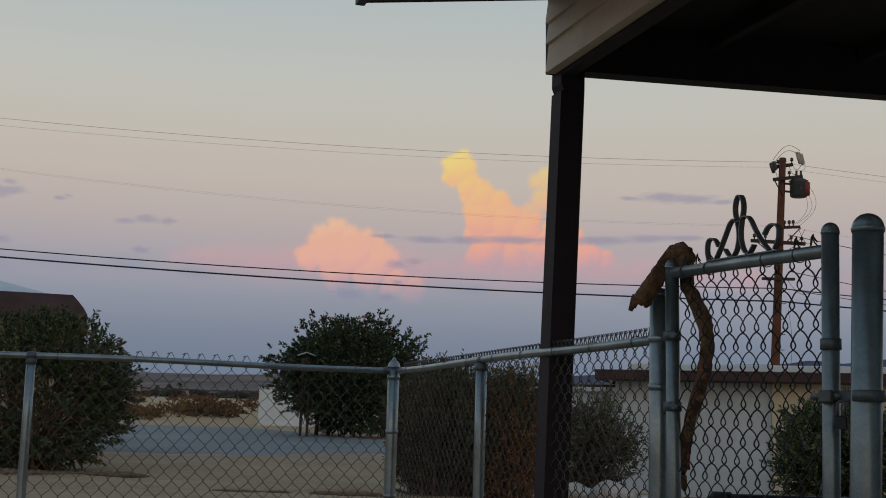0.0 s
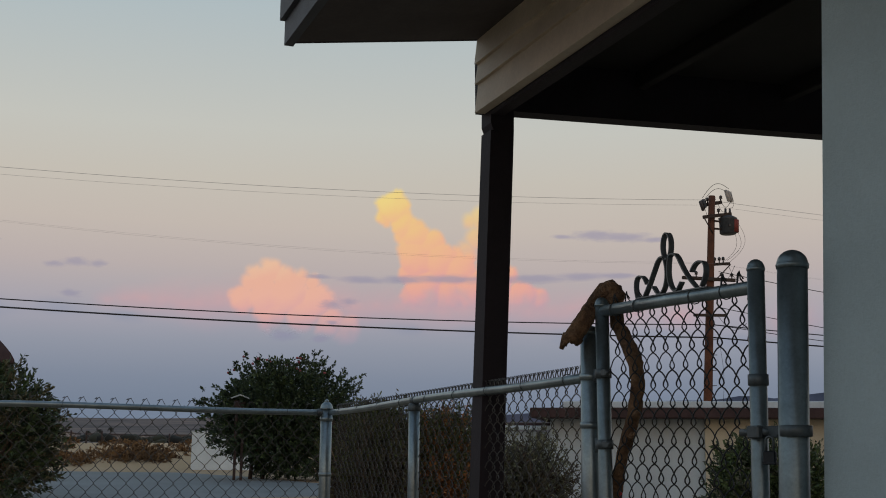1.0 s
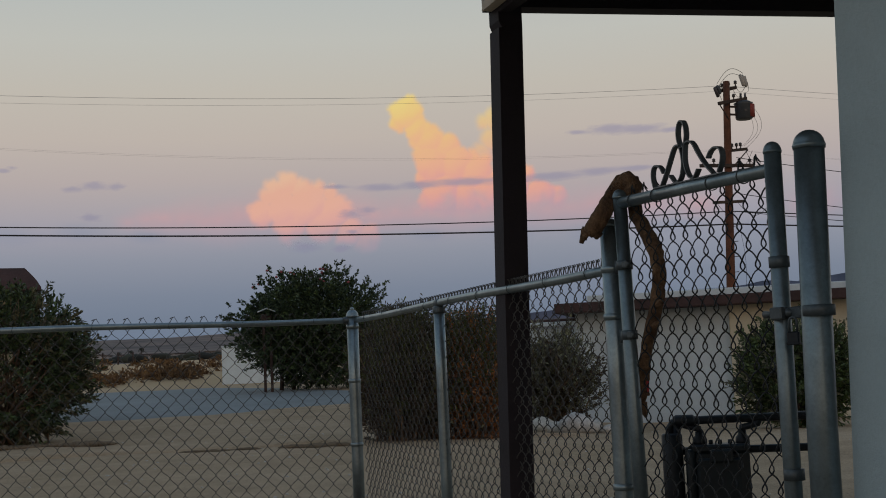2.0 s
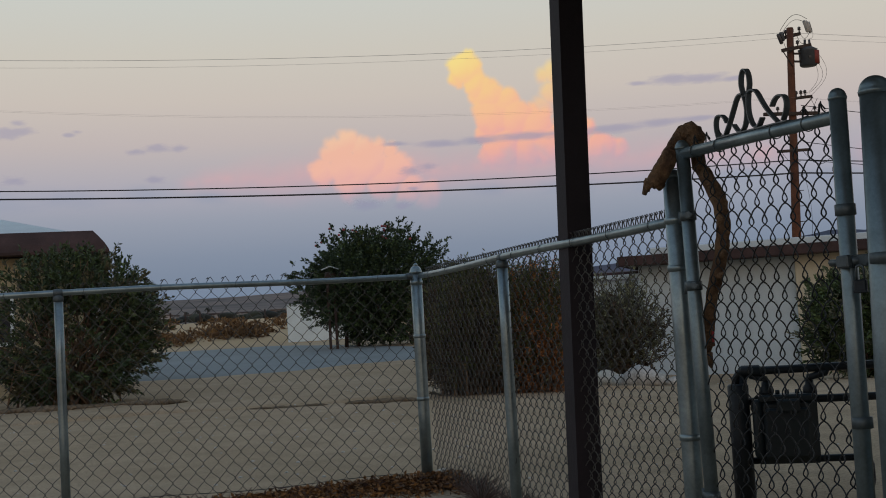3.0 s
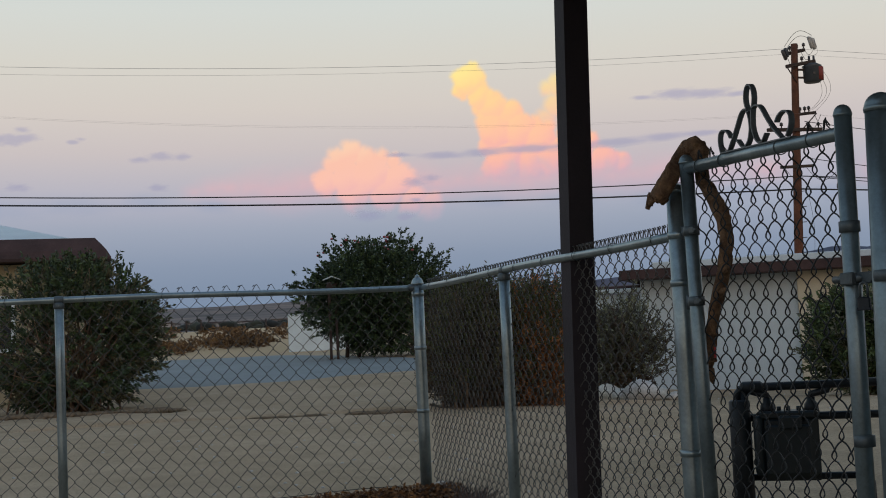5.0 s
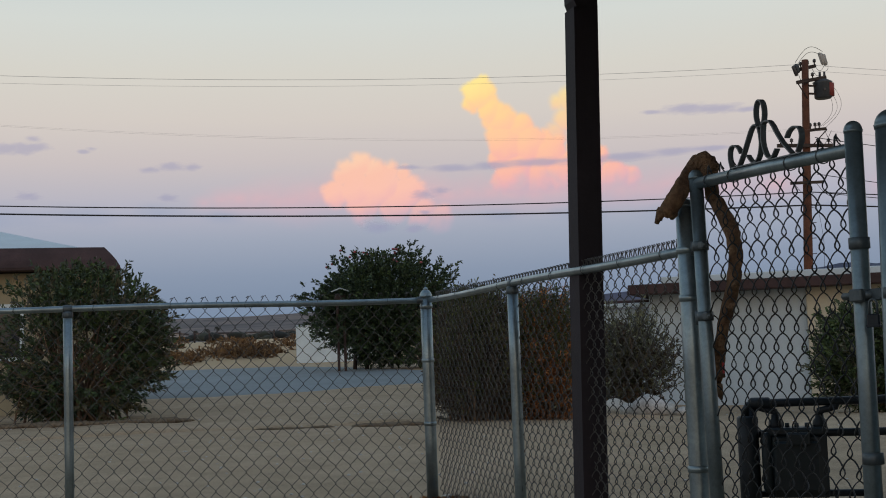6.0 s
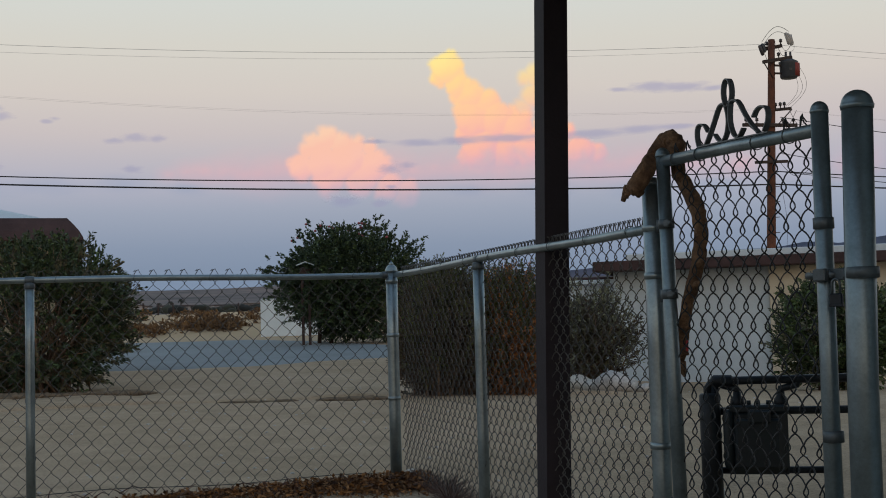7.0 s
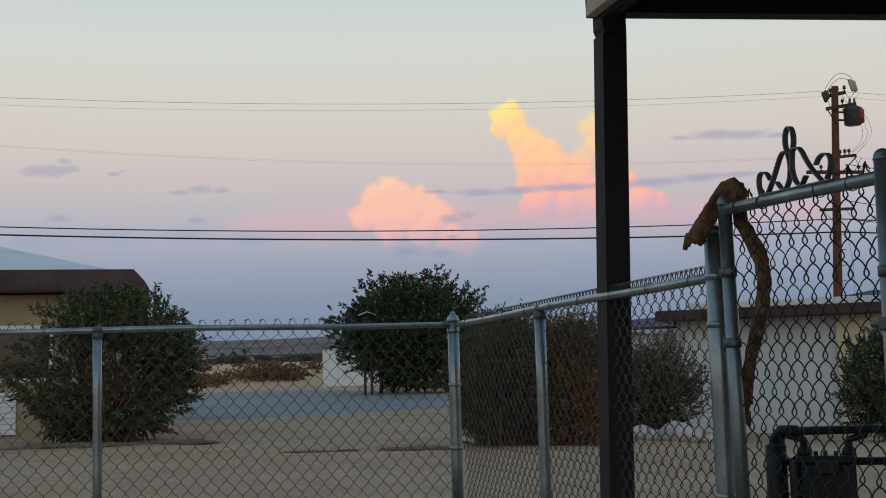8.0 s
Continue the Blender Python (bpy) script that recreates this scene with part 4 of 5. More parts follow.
part("cross_pipe", Build().tube([(-0.24, 0.02, 0.462), (0.42, 0.02, 0.466)], 0.018, 12), PIPE, meter)
part("lower_pipe", Build().tube([(-0.24, 0.02, 0.195), (0.30, 0.02, 0.20)], 0.016, 12), PIPE, meter)
part("riser", Build().tube([(-0.235, 0, -0.02), (-0.235, 0, 0.2), (-0.235, 0, 0.58)], 0.02, 12), PIPE, meter)
part("riser", Build().tube([(0.275, 0, -0.02), (0.275, 0, 0.3), (0.275, 0, 0.61)], 0.021, 12), PIPE, meter)
part("valve", Build().tube([(0.275, -0.03, 0.13), (0.275, 0.03, 0.13)], 0.024, 10).box((0.275, -0.035, 0.13), (0.02, 0.012, 0.07), None, 0.004).tube([(0.275, 0, 0.06), (0.275, 0, 0.1), (0.275, 0, 0.17), (0.275, 0, 0.2)], [0.022, 0.032, 0.032, 0.022], 12), PIPE, meter)
part("valve", Build().tube([(-0.235, 0, 0.03), (-0.235, 0, 0.05), (-0.235, 0, 0.11), (-0.235, 0, 0.13)], [0.021, 0.03, 0.03, 0.021], 12), GALV, meter)
guard = solid("guard_post", Build().tube([(0.955, -1.88, -0.05), (0.955, -1.88, 0.3), (0.955, -1.88, 0.538), (0.955, -1.88, 0.546)], [0.047, 0.047, 0.047, 0.040], 18), PIPE, "short dark steel guard post beside the meter", "post")

# ---- utility pole and its lines ----
PX, PY = 20.5, 28.3
pole = thing("utility_pole", (20.10, PY, -0.3), "tall red-brown wooden utility pole carrying transformers and crossarms", "utility pole")


def lean(z):
    """How far the leaning pole has moved over at this height."""
    return 0.0155 + 0.050 * (z - 0.3)


b = Build()
b.tube([(lean(z), 0, z) for z in arc(0, 10.25, 9)], [0.165 - 0.0055 * z for z in arc(0, 10.25, 9)], 14)
part("shaft", b, POLE, pole, "red-brown creosoted pole")


def insulator(parent, u, y, z):
    part("insulator", Build().tube([(u, y, z), (u, y, z + 0.07), (u, y, z + 0.08), (u, y, z + 0.12), (u, y, z + 0.15), (u, y, z + 0.19)], [0.02, 0.02, 0.06, 0.045, 0.06, 0.02], 10), PORCELAIN, parent)


def crossarm(z, u0, u1, tilt=0.0, pins=(), dy=-0.16, thick=0.11):
    b = Build()
    b.box(((u0 + u1) / 2, dy, z), (u1 - u0, 0.10, thick), Euler((0, -math.atan2(tilt, u1 - u0), 0)).to_matrix(), 0.01)
    arm = part("crossarm", b, ARM, pole)
    for s in pins:
        insulator(arm, u0 + (u1 - u0) * s, dy, z + tilt * (s - 0.5) + 0.05)
    return arm


crossarm(10.02, 0.20, 1.00, 0.18, (0.30, 0.62, 0.95), 0.16)
crossarm(9.56, 0.05, 1.15, 0.20, (0.55,))
crossarm(7.98, 0.35, 1.24, 0.10, (0.35, 0.55, 0.72), 0.16, 0.09)
crossarm(7.40, -0.78, 1.22, 0.03, (0.06, 0.26, 0.74, 0.94))
crossarm(6.20, -0.38, 0.81, 0.05, (), -0.16, 0.09)
tank = part("transformer", Build().tube([(1.03, -0.12, 8.96), (1.03, -0.12, 9.0), (1.03, -0.12, 9.45), (1.03, -0.12, 9.50), (1.03, -0.12, 9.58)], [0.24, 0.28, 0.29, 0.32, 0.18], 20), TANK, pole, "grey can transformer with a rust-red side")
part("side_panel", Build().tube([(1.17, -0.25, 9.02), (1.18, -0.25, 9.44)], 0.165, 14), RUST, tank)
part("gauge_plate", Build().box((0.93, -0.385, 9.22), (0.10, 0.03, 0.08), None, 0.006), PORCELAIN, tank)
for u in (0.95, 1.12):
    part("bushing", Build().tube([(u, -0.12, 9.52), (u, -0.12, 9.62), (u, -0.12, 9.72), (u, -0.12, 9.84)], [0.04, 0.065, 0.04, 0.035], 8), PORCELAIN, tank)
for z in (9.12, 9.38):
    part("bracket", Build().box((0.66, -0.1, z), (0.30, 0.06, 0.06)), ARM, pole)
# fuse cutouts lean out on both sides of the top
for u, z, du, dz, mat, label in ((0.02, 10.04, 0.13, -0.34, PORCELAIN, "dark fuse cutout"), (0.12, 10.10, 0.10, -0.30, TANK, "grey fuse cutout"), (1.02, 10.50, 0.13, -0.40, FARWALL, "pale fuse cutout"), (1.13, 10.46, 0.12, -0.38, FARWALL, "pale fuse cutout")):
    part("cutout", Build().tube([(u, -0.05, z), (u + du * 0.1, -0.05, z + dz * 0.1), (u + du * 0.9, -0.05, z + dz * 0.9), (u + du, -0.05, z + dz)], [0.03, 0.06, 0.06, 0.03], 8).tube([(u + 0.10, -0.05, z), (u + du * 0.6 + 0.10, -0.05, z + dz * 0.8)], 0.015, 5), mat, pole, label)
part("brace", Build().tube([(0.12, -0.1, 9.48), (0.44, -0.12, 8.95)], 0.02, 6), ARM, pole)
part("brace", Build().tube([(1.10, -0.1, 7.95), (0.46, -0.12, 7.35)], 0.02, 6), ARM, pole)
part("brace", Build().tube([(-0.6, -0.1, 7.42), (0.34, -0.12, 6.75)], 0.016, 6), ARM, pole)
for u0, z0, u1, z1, drop, bulge in ((0.02, 10.1, 1.05, 10.5, -0.32, 0), (0.10, 10.05, 0.95, 10.4, -0.22, 0), (0.12, 9.72, 0.42, 9.5, 0.22, 0), (0.70, 10.1, 1.12, 10.1, 0.24, 0), (0.62, 9.95, 0.95, 9.8, 0.18, 0), (1.20, 10.2, 1.02, 9.84, 0.1, 0.1),
                                    (1.25, 9.0, 0.62, 7.9, 0.0, 0.30), (1.32, 9.1, 0.90, 8.05, 0.0, 0.34), (1.34, 9.4, 1.0, 8.0, 0.0, 0.45), (0.95, 7.9, 1.5, 7.5, 0.25, 0), (1.2, 7.9, 0.62, 7.2, 0.12, 0), (0.5, 6.2, 1.6, 6.0, 0.35, 0), (-0.3, 6.2, 0.4, 5.85, 0.2, 0), (0.55, 5.2, 0.62, 3.4, 0.0, 0.08)):
    pts = [(u0 + (u1 - u0) * s + bulge * math.sin(math.pi * s), -0.2, z0 + (z1 - z0) * s - drop * math.sin(math.pi * s)) for s in arc(0, 1, 12)]
    part("jumper", Build().tube(pts, 0.0055 if bulge else 0.008, 5), CABLE, pole)
for z in (3.9, 4.4, 4.9, 5.4):
    part("step", Build().tube([(lean(z), -0.1, z), (lean(z) + 0.22, -0.16, z + 0.01)], 0.012, 6), ARM, pole)


def line(z, lift, sag, r, mat, label, off=0.0, z_pole=None):
    """A conductor from the next pole up the street, past this one and on."""
    zp = z if z_pole is None else z_pole
    a, m, c = Vector((-25.0, 34.4 + off, z + lift)), Vector((PX + off * 0.3, PY + off, zp)), Vector((67.0, 22.0 + off, zp + 0.3))
    for p, q in ((a, m), (m, c)):
        b = Build()
        b.tube([p.lerp(q, s) - Vector((0, 0, sag * 4 * s * (1 - s))) for s in arc(0, 1, 40)], r, 5)
        solid("overhead_line", b, mat, label, "cable", "overhead lines")


line(10.00, 1.12, 0.95, 0.0052, CONDUCTOR, "thin overhead conductor between utility poles", 0.2, 9.85)
line(9.85, 1.05, 0.94, 0.0032, CONDUCTOR, "thin overhead conductor between utility poles", 0.5, 9.74)
line(8.5, 2.27, 1.28, 0.0016, CONDUCTOR, "faint thin overhead conductor", 0.3, 7.74)
line(8.5, 2.20, 1.32, 0.0016, CONDUCTOR, "faint thin overhead conductor", -0.3, 7.60)
line(5.82, 1.28, 0.77, 0.018, CABLE, "black overhead telephone cable", 0.1, 5.63)
line(5.60, 1.11, 0.61, 0.025, CABLE, "thick black overhead telephone cable", -0.1, 5.18)


for z0, end in ((7.4, (40.0, 16.0, 4.6)), (6.2, (36.0, 14.0, 3.6)), (5.6, (44.0, 12.0, 3.2))):
    p, q = Vector((PX + 0.3, PY, z0)), Vector(end)
    b = Build()
    b.tube([p.lerp(q, k) - Vector((0, 0, 0.7 * 4 * k * (1 - k))) for k in arc(0, 1, 24)], 0.012, 5)
    solid("overhead_line", b, CABLE, "slack black service cable leaving the utility pole", "cable", "overhead lines")


# ---- plants ----
def leaves_mesh(name, mat, centres, dirs, length, width, rng):
    """Many narrow folded leaves, four triangles each."""
    n = len(centres)
    d = dirs + rng.normal(0, 0.55, (n, 3))
    d /= np.linalg.norm(d, axis=1)[:, None]
    s = np.cross(d, rng.normal(0, 1, (n, 3)))
    s /= np.linalg.norm(s, axis=1)[:, None]
    nrm = np.cross(d, s)
    ln = (length * rng.uniform(0.6, 1.25, n))[:, None]
    wd = (width * rng.uniform(0.7, 1.2, n))[:, None]
    base, tip = centres, centres + d * ln - np.array([0, 0, 0.12]) * ln
    mid = centres + d * ln * 0.5 + nrm * wd * 0.25
    v = np.stack([base, mid - s * wd, tip, mid + s * wd], 1).reshape(-1, 3)
    k = np.arange(n)[:, None] * 4
    me = bpy.data.meshes.new(name)
    f = np.concatenate([k + [0, 1, 2], k + [0, 2, 3]], 1).reshape(-1, 3)
    me.vertices.add(len(v))
    me.vertices.foreach_set("co", v.ravel())
    me.loops.add(f.size)
    me.loops.foreach_set("vertex_index", f.ravel().astype(np.int32))
    me.polygons.add(len(f))
    me.polygons.foreach_set("loop_start", np.arange(0, f.size, 3, dtype=np.int32))
    me.materials.append(mat)
    me.update()
    me.validate()
    return me


def shrub(name, at, rx, ry, h, label, category, leaf_mats, n_stems=26, n_twigs=900, per=16, leaf=(0.12, 0.012), seed=1, low=0.12, top_heavy=0.5, lumps=9, thin=(), grade=0.0, under=None, blossoms=0, trunk=None, spread=0.22, twig=1.0, fluff=0.10, fill=0.65, ragged=0.18, boxy=2.0):
    """A shrub or small tree: stems rising from the base, twigs on uneven lumps, leaves along the twigs."""
    rng = np.random.default_rng(seed)
    ob = thing(name, at, label, category, "shrubs")
    cz = h * (low + (1 - low) * 0.5)
    hz = h * (1 - low) * 0.5
    # uneven outline: several overlapping lumps
    lump = []
    for i in range(lumps):
        q = rng.normal(0, 1, 3)
        q /= np.linalg.norm(q)
        k = rng.uniform(0.35, 0.62)
        lump.append((np.array([q[0] * rx * (1 - k), q[1] * ry * (1 - k), cz + q[2] * hz * (1 - k) * 1.0]), k * rng.uniform(0.9, 1.15)))
    cent, size = np.array([l[0] for l in lump]), np.array([l[1] for l in lump])
    pick = rng.integers(0, lumps, n_twigs)
    q = rng.normal(0, 1, (n_twigs, 3))
    q /= np.linalg.norm(q, axis=1)[:, None]
    rr = rng.uniform(0.35, 1.0, n_twigs) ** 0.6 * (1 + rng.normal(0, fluff, n_twigs))
    pts = cent[pick] + q * rr[:, None] * size[pick][:, None] * np.array([rx, ry, hz])
    # most twigs fill one rounded body whose radius wanders
    body = rng.random(n_twigs) < fill
    wander = np.array([1 + ragged * (noise.noise(Vector(tuple(v * 2.0)) + Vector((seed, 0, 0))) + 0.6 * noise.noise(Vector(tuple(v * 5.0)) + Vector((0, seed, 0)))) for v in q])
    square = (np.abs(q) ** boxy).sum(1) ** (-1.0 / boxy)
    pts[body] = (q * (rng.uniform(0.12, 1.0, n_twigs) ** 0.45 * wander * square * (1 + rng.normal(0, fluff * 0.6, n_twigs)))[:, None] * np.array([rx, ry, hz]) + np.array([0, 0, cz]))[body]
    keep = pts[:, 2] > h * low * rng.uniform(0.5, 1.2, n_twigs)
    for u, v, r, share in thin:
        hole = np.hypot(pts[:, 0] / rx - u, (pts[:, 2] / h - v) * 2) < r * rng.uniform(0.7, 1.3, n_twigs)
        keep &= ~(hole & (rng.random(n_twigs) < share))
    if under:
        keep &= pts[:, 2] / h > under(pts[:, 0] / rx) + rng.normal(0, 0.025, n_twigs)
    pts, q = pts[keep], q[keep]
    out = pts - np.array([0, 0, h * 0.25])
    out /= np.linalg.norm(out, axis=1)[:, None]
    out = out * 0.5 + q * 0.4 + np.array([0, 0, top_heavy])
    out /= np.linalg.norm(out, axis=1)[:, None]
    # stems
    b = Build()
    if trunk:
        for tx, ty in trunk:
            p = [(tx, ty, -0.1), (tx * 0.95, ty, h * 0.18), (tx * 0.8, ty * 0.8, h * 0.36), (tx * 0.5, ty * 0.5, h * 0.55)]
            part("trunk", Build().tube(p, [0.075, 0.065, 0.05, 0.035], 8), ARM, ob, "thin dark trunk")
    for i in range(n_stems):
        e = pts[rng.integers(0, len(pts))]
        base = np.array([rng.normal(0, spread * rx * 0.6), rng.normal(0, spread * ry * 0.6), -0.05 if not trunk else h * 0.22])
        if trunk:
            base[:2] = np.array(trunk[i % len(trunk)]) * 0.85
        m1 = base * 0.7 + e * 0.3 + np.array([0, 0, h * 0.10]) + rng.normal(0, 0.05, 3)
        m2 = base * 0.3 + e * 0.7 + np.array([0, 0, h * 0.05]) + rng.normal(0, 0.06, 3)
        w = 0.018 * (h / 2.5) ** 0.5 * rng.uniform(0.7, 1.4)
        b.tube([base, m1, m2, e], [w, w * 0.8, w * 0.5, w * 0.2], 5)
    part("stem_tangle", b, BARK, ob, "bare grey-brown stems", "stuff")
    # leaves along each twig
    n = len(pts)
    s = rng.uniform(-0.5, 0.6, (n, per))
    tw = twig * rng.uniform(0.18, 0.34, (n, 1)) * (h / 2.6) ** 0.5
    c = pts[:, None, :] + out[:, None, :] * (s * tw)[:, :, None] + rng.normal(0, 0.012, (n, per, 3))
    c, dd = c.reshape(-1, 3), np.repeat(out, per, 0)
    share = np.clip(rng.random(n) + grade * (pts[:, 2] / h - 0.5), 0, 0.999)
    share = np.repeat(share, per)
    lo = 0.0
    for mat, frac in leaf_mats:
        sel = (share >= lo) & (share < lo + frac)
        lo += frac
        o = new("foliage", leaves_mesh("foliage", mat, c[sel], dd[sel], leaf[0], leaf[1], rng))
        o.parent = ob
        tagged(o, kind="stuff")
    if blossoms:
        topmost = pts[np.argsort(-pts[:, 2] + rng.normal(0, 0.5, n))[:blossoms]]
        b = Build()
        for p in topmost:
            b.blob(p + out[0] * 0.1, (0.06, 0.06, 0.05), 0.4, 1, float(p[0]))
        part("blossoms", b, FLOWER, ob, "small pink blossoms", "stuff")
    return ob


def on_ground(x, y):
    return (x, y, ground_z(x, y))


# half the oleander's leaves are LEAF_DARK, standing in for shade inside it
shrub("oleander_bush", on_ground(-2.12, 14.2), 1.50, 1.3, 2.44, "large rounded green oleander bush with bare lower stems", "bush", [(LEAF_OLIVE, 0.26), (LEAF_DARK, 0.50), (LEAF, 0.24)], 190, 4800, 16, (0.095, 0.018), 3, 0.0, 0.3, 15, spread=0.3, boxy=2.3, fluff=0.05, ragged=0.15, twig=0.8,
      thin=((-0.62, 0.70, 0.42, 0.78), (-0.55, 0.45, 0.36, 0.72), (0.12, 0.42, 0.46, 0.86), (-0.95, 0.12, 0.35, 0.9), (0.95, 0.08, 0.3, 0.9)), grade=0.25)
shrub("oleander_tree", on_ground(7.78, 35.0), 2.50, 2.1, 3.98, "dark green oleander tree with twin trunks and pink blossoms", "tree", [(LEAF_DARK, 0.72), (LEAF, 0.28)], 40, 5600, 15, (0.125, 0.030), 11, 0.0, 0.12, 15, blossoms=26, trunk=[(-1.0, 0.2), (-0.6, 0.1)], fluff=0.07, ragged=0.30, boxy=2.7, twig=0.6,
      under=lambda u: 0.02 + np.clip(-u - 0.15, 0, 1) * 0.36)
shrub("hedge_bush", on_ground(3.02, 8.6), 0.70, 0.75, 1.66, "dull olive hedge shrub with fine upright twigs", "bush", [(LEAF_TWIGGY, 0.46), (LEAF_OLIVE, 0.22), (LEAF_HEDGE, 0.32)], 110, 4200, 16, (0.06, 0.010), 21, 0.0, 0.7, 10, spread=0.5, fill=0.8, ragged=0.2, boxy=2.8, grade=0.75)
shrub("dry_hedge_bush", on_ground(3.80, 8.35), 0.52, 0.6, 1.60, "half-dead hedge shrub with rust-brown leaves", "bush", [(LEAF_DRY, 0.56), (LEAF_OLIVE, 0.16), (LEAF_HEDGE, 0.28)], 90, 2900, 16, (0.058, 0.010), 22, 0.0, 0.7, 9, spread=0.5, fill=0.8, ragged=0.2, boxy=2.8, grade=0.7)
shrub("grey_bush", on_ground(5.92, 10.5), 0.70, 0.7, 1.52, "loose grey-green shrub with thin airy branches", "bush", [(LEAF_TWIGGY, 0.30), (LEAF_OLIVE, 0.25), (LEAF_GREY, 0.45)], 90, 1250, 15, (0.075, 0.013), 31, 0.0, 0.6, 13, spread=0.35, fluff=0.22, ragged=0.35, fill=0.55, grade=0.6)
shrub("green_bush", on_ground(8.46, 7.92), 0.80, 0.75, 1.52, "dense green bush against the stucco wall", "bush", [(LEAF, 0.8), (LEAF_GREY, 0.2)], 36, 2300, 16, (0.085, 0.016), 41, 0.0, 0.5, 11, boxy=2.4)


# ---- rocks, litter and dry plants ----
rng = random.Random(5)
for i, (x, y, s) in enumerate(((5.42, 10.55, 0.10), (5.44, 9.97, 0.14), (5.36, 9.30, 0.11), (5.50, 8.98, 0.19), (5.83, 9.14, 0.13), (5.98, 8.9, 0.08), (4.42, 8.15, 0.06), (4.55, 8.5, 0.07))):
    b = Build()
    s *= 1.5
    b.blob((0, 0, 0), (s, s * 0.8, s * 0.62), 0.28, 2, i + 2.0)
    ob = solid("rock", b, ROCK, "pale rounded garden rock lying on the sand", "rock", "border rocks")
    ob.matrix_world = pose(x, y, ground_z(x, y) + s * 0.35, 0, 0, rng.uniform(0, 360))
ob = solid("rock", Build().blob((0, 0, 0), (0.055, 0.042, 0.042), 0.3, 2, 9.0), ROCK, "small pale stone at the foot of the corner post", "rock")
ob.matrix_world = pose(0.040, -0.10, 0.045)


def litter():
    """Dry leaves drifted along the fence, thickest at the corner."""
    r = np.random.default_rng(8)
    n = 4600
    u = r.beta(1.0, 2.6, n) * 2.1
    thick = np.interp(u, (0, 0.3, 0.9, 1.4, 2.0, 2.6), (0.20, 0.21, 0.12, 0.055, 0.04, 0.03))
    x = 0.10 - u
    y = -0.05 - thick * 0.85 + r.normal(0, 1, n) * thick * 0.75
    z = 0.012 + r.random(n) * np.interp(thick, (0.03, 0.2), (0.015, 0.07)) * np.exp(-((y + 0.05 + thick * 0.85) / thick) ** 2)
    return np.stack([x, y, z], 1), r


c, r8 = litter()
ob = new("leaf_litter", leaves_mesh("leaf_litter", LITTER, c, r8.normal(0, 1, (len(c), 3)) * np.array([1, 1, 0.25]), 0.038, 0.009, r8))
tagged(ob, "drift of rust-brown dry leaves along the fence foot", "leaves", kind="stuff")
b = Build()
for i in range(26):
    x, y = -rng.uniform(0.0, 2.2), -0.1 + rng.gauss(0, 0.07)
    a, l = rng.uniform(0, 6.28), rng.uniform(0.06, 0.18)
    b.tube([(x, y, 0.03), (x + 0.5 * l * math.cos(a), y + 0.3 * l * math.sin(a), 0.05 + 0.02 * rng.random()), (x + l * math.cos(a), y + 0.5 * l * math.sin(a), 0.035 + 0.06 * rng.random())], [0.004, 0.003, 0.0015], 5)
solid("dry_twigs", b, TWIG, "loose dry twigs among the fallen leaves", "twigs", kind="stuff")


b = Build()
for i in range(420):
    r, a = rng.uniform(6.5, 24), radians(rng.uniform(-8, 40))
    x, y = CAM_XY[0] + r * math.sin(a), CAM_XY[1] + r * math.cos(a)
    k = rng.uniform(0.006, 0.016)
    b.blob((x, y, ground_z(x, y) + k * 0.2), (k, k * rng.uniform(0.6, 1.0), k * 0.6), 0.3, 1, float(i))
solid("pebbles", b, ROCK, "scattered small pebbles on the sand", "pebbles", kind="stuff")


def tumbleweed(x, y, s, seed, label):
    b, r = Build(), random.Random(seed)
    for i in range(150):
        a, e = r.uniform(0, 6.28), r.uniform(0.05, 0.75)
        l = s * r.uniform(0.6, 1.1)
        d = Vector((math.cos(a) * math.cos(e), math.sin(a) * math.cos(e), math.sin(e)))
        k = Vector((r.gauss(0, 0.2), r.gauss(0, 0.2), r.gauss(0, 0.2))) * s
        b.tube([(0, 0, 0.0), d * l * 0.5 + k * 0.4, d * l + k], [0.0022, 0.0016, 0.0007], 4, False)
    ob = solid("dry_weed", b, TWIG, label, "plant")
    ob.matrix_world = pose(x, y, 0.01)


for seed, (x, y, size) in enumerate(((0.07, -0.30, 0.12), (0.09, -0.55, 0.14), (0.04, -0.80, 0.13), (-0.03, -1.05, 0.15), (0.07, -1.28, 0.12))):
    tumbleweed(x, y, size, seed + 2, "brittle grey-brown dry weed under the fence")

# ---- neighbouring house with the mansard edge ----
house = thing("neighbour_house", (-1.63, 17.2, -0.01), "single-storey tan house with brown shingled edge and white hip roof", "house")
W, D, H0, H1, OUT = 14.0, 9.0, 2.72, 3.10, 0.28
part("wall", Build().box((-W / 2 - 0.1, D / 2 + 0.1, 1.3), (W - 0.2, D - 0.2, 2.7), None, 0.01), TANWALL, house, "tan painted block wall")
b = Build()
x0, x1, y0, y1 = -W, 0.0, 0.0, D
levels = ((OUT, H0 - 0.05), (OUT, H0), (OUT * 0.74, H0 + 0.13), (OUT * 0.38, H0 + 0.26), (0.0, H1))
b.add([(px + sx * o, py + sy * o, z) for o, z in levels for px, py, sx, sy in ((x0, y0, -1, -1), (x1, y0, 1, -1), (x1, y1, 1, 1), (x0, y1, -1, 1))],
      [(k * 4 + i, k * 4 + (i + 1) % 4, k * 4 + 4 + (i + 1) % 4, k * 4 + 4 + i) for k in range(4) for i in range(4)] + [(3, 2, 1, 0)])
part("mansard_edge", b, ROOFBROWN, house, "sloped brown shingle edge")
b = Build()
e = 0.45
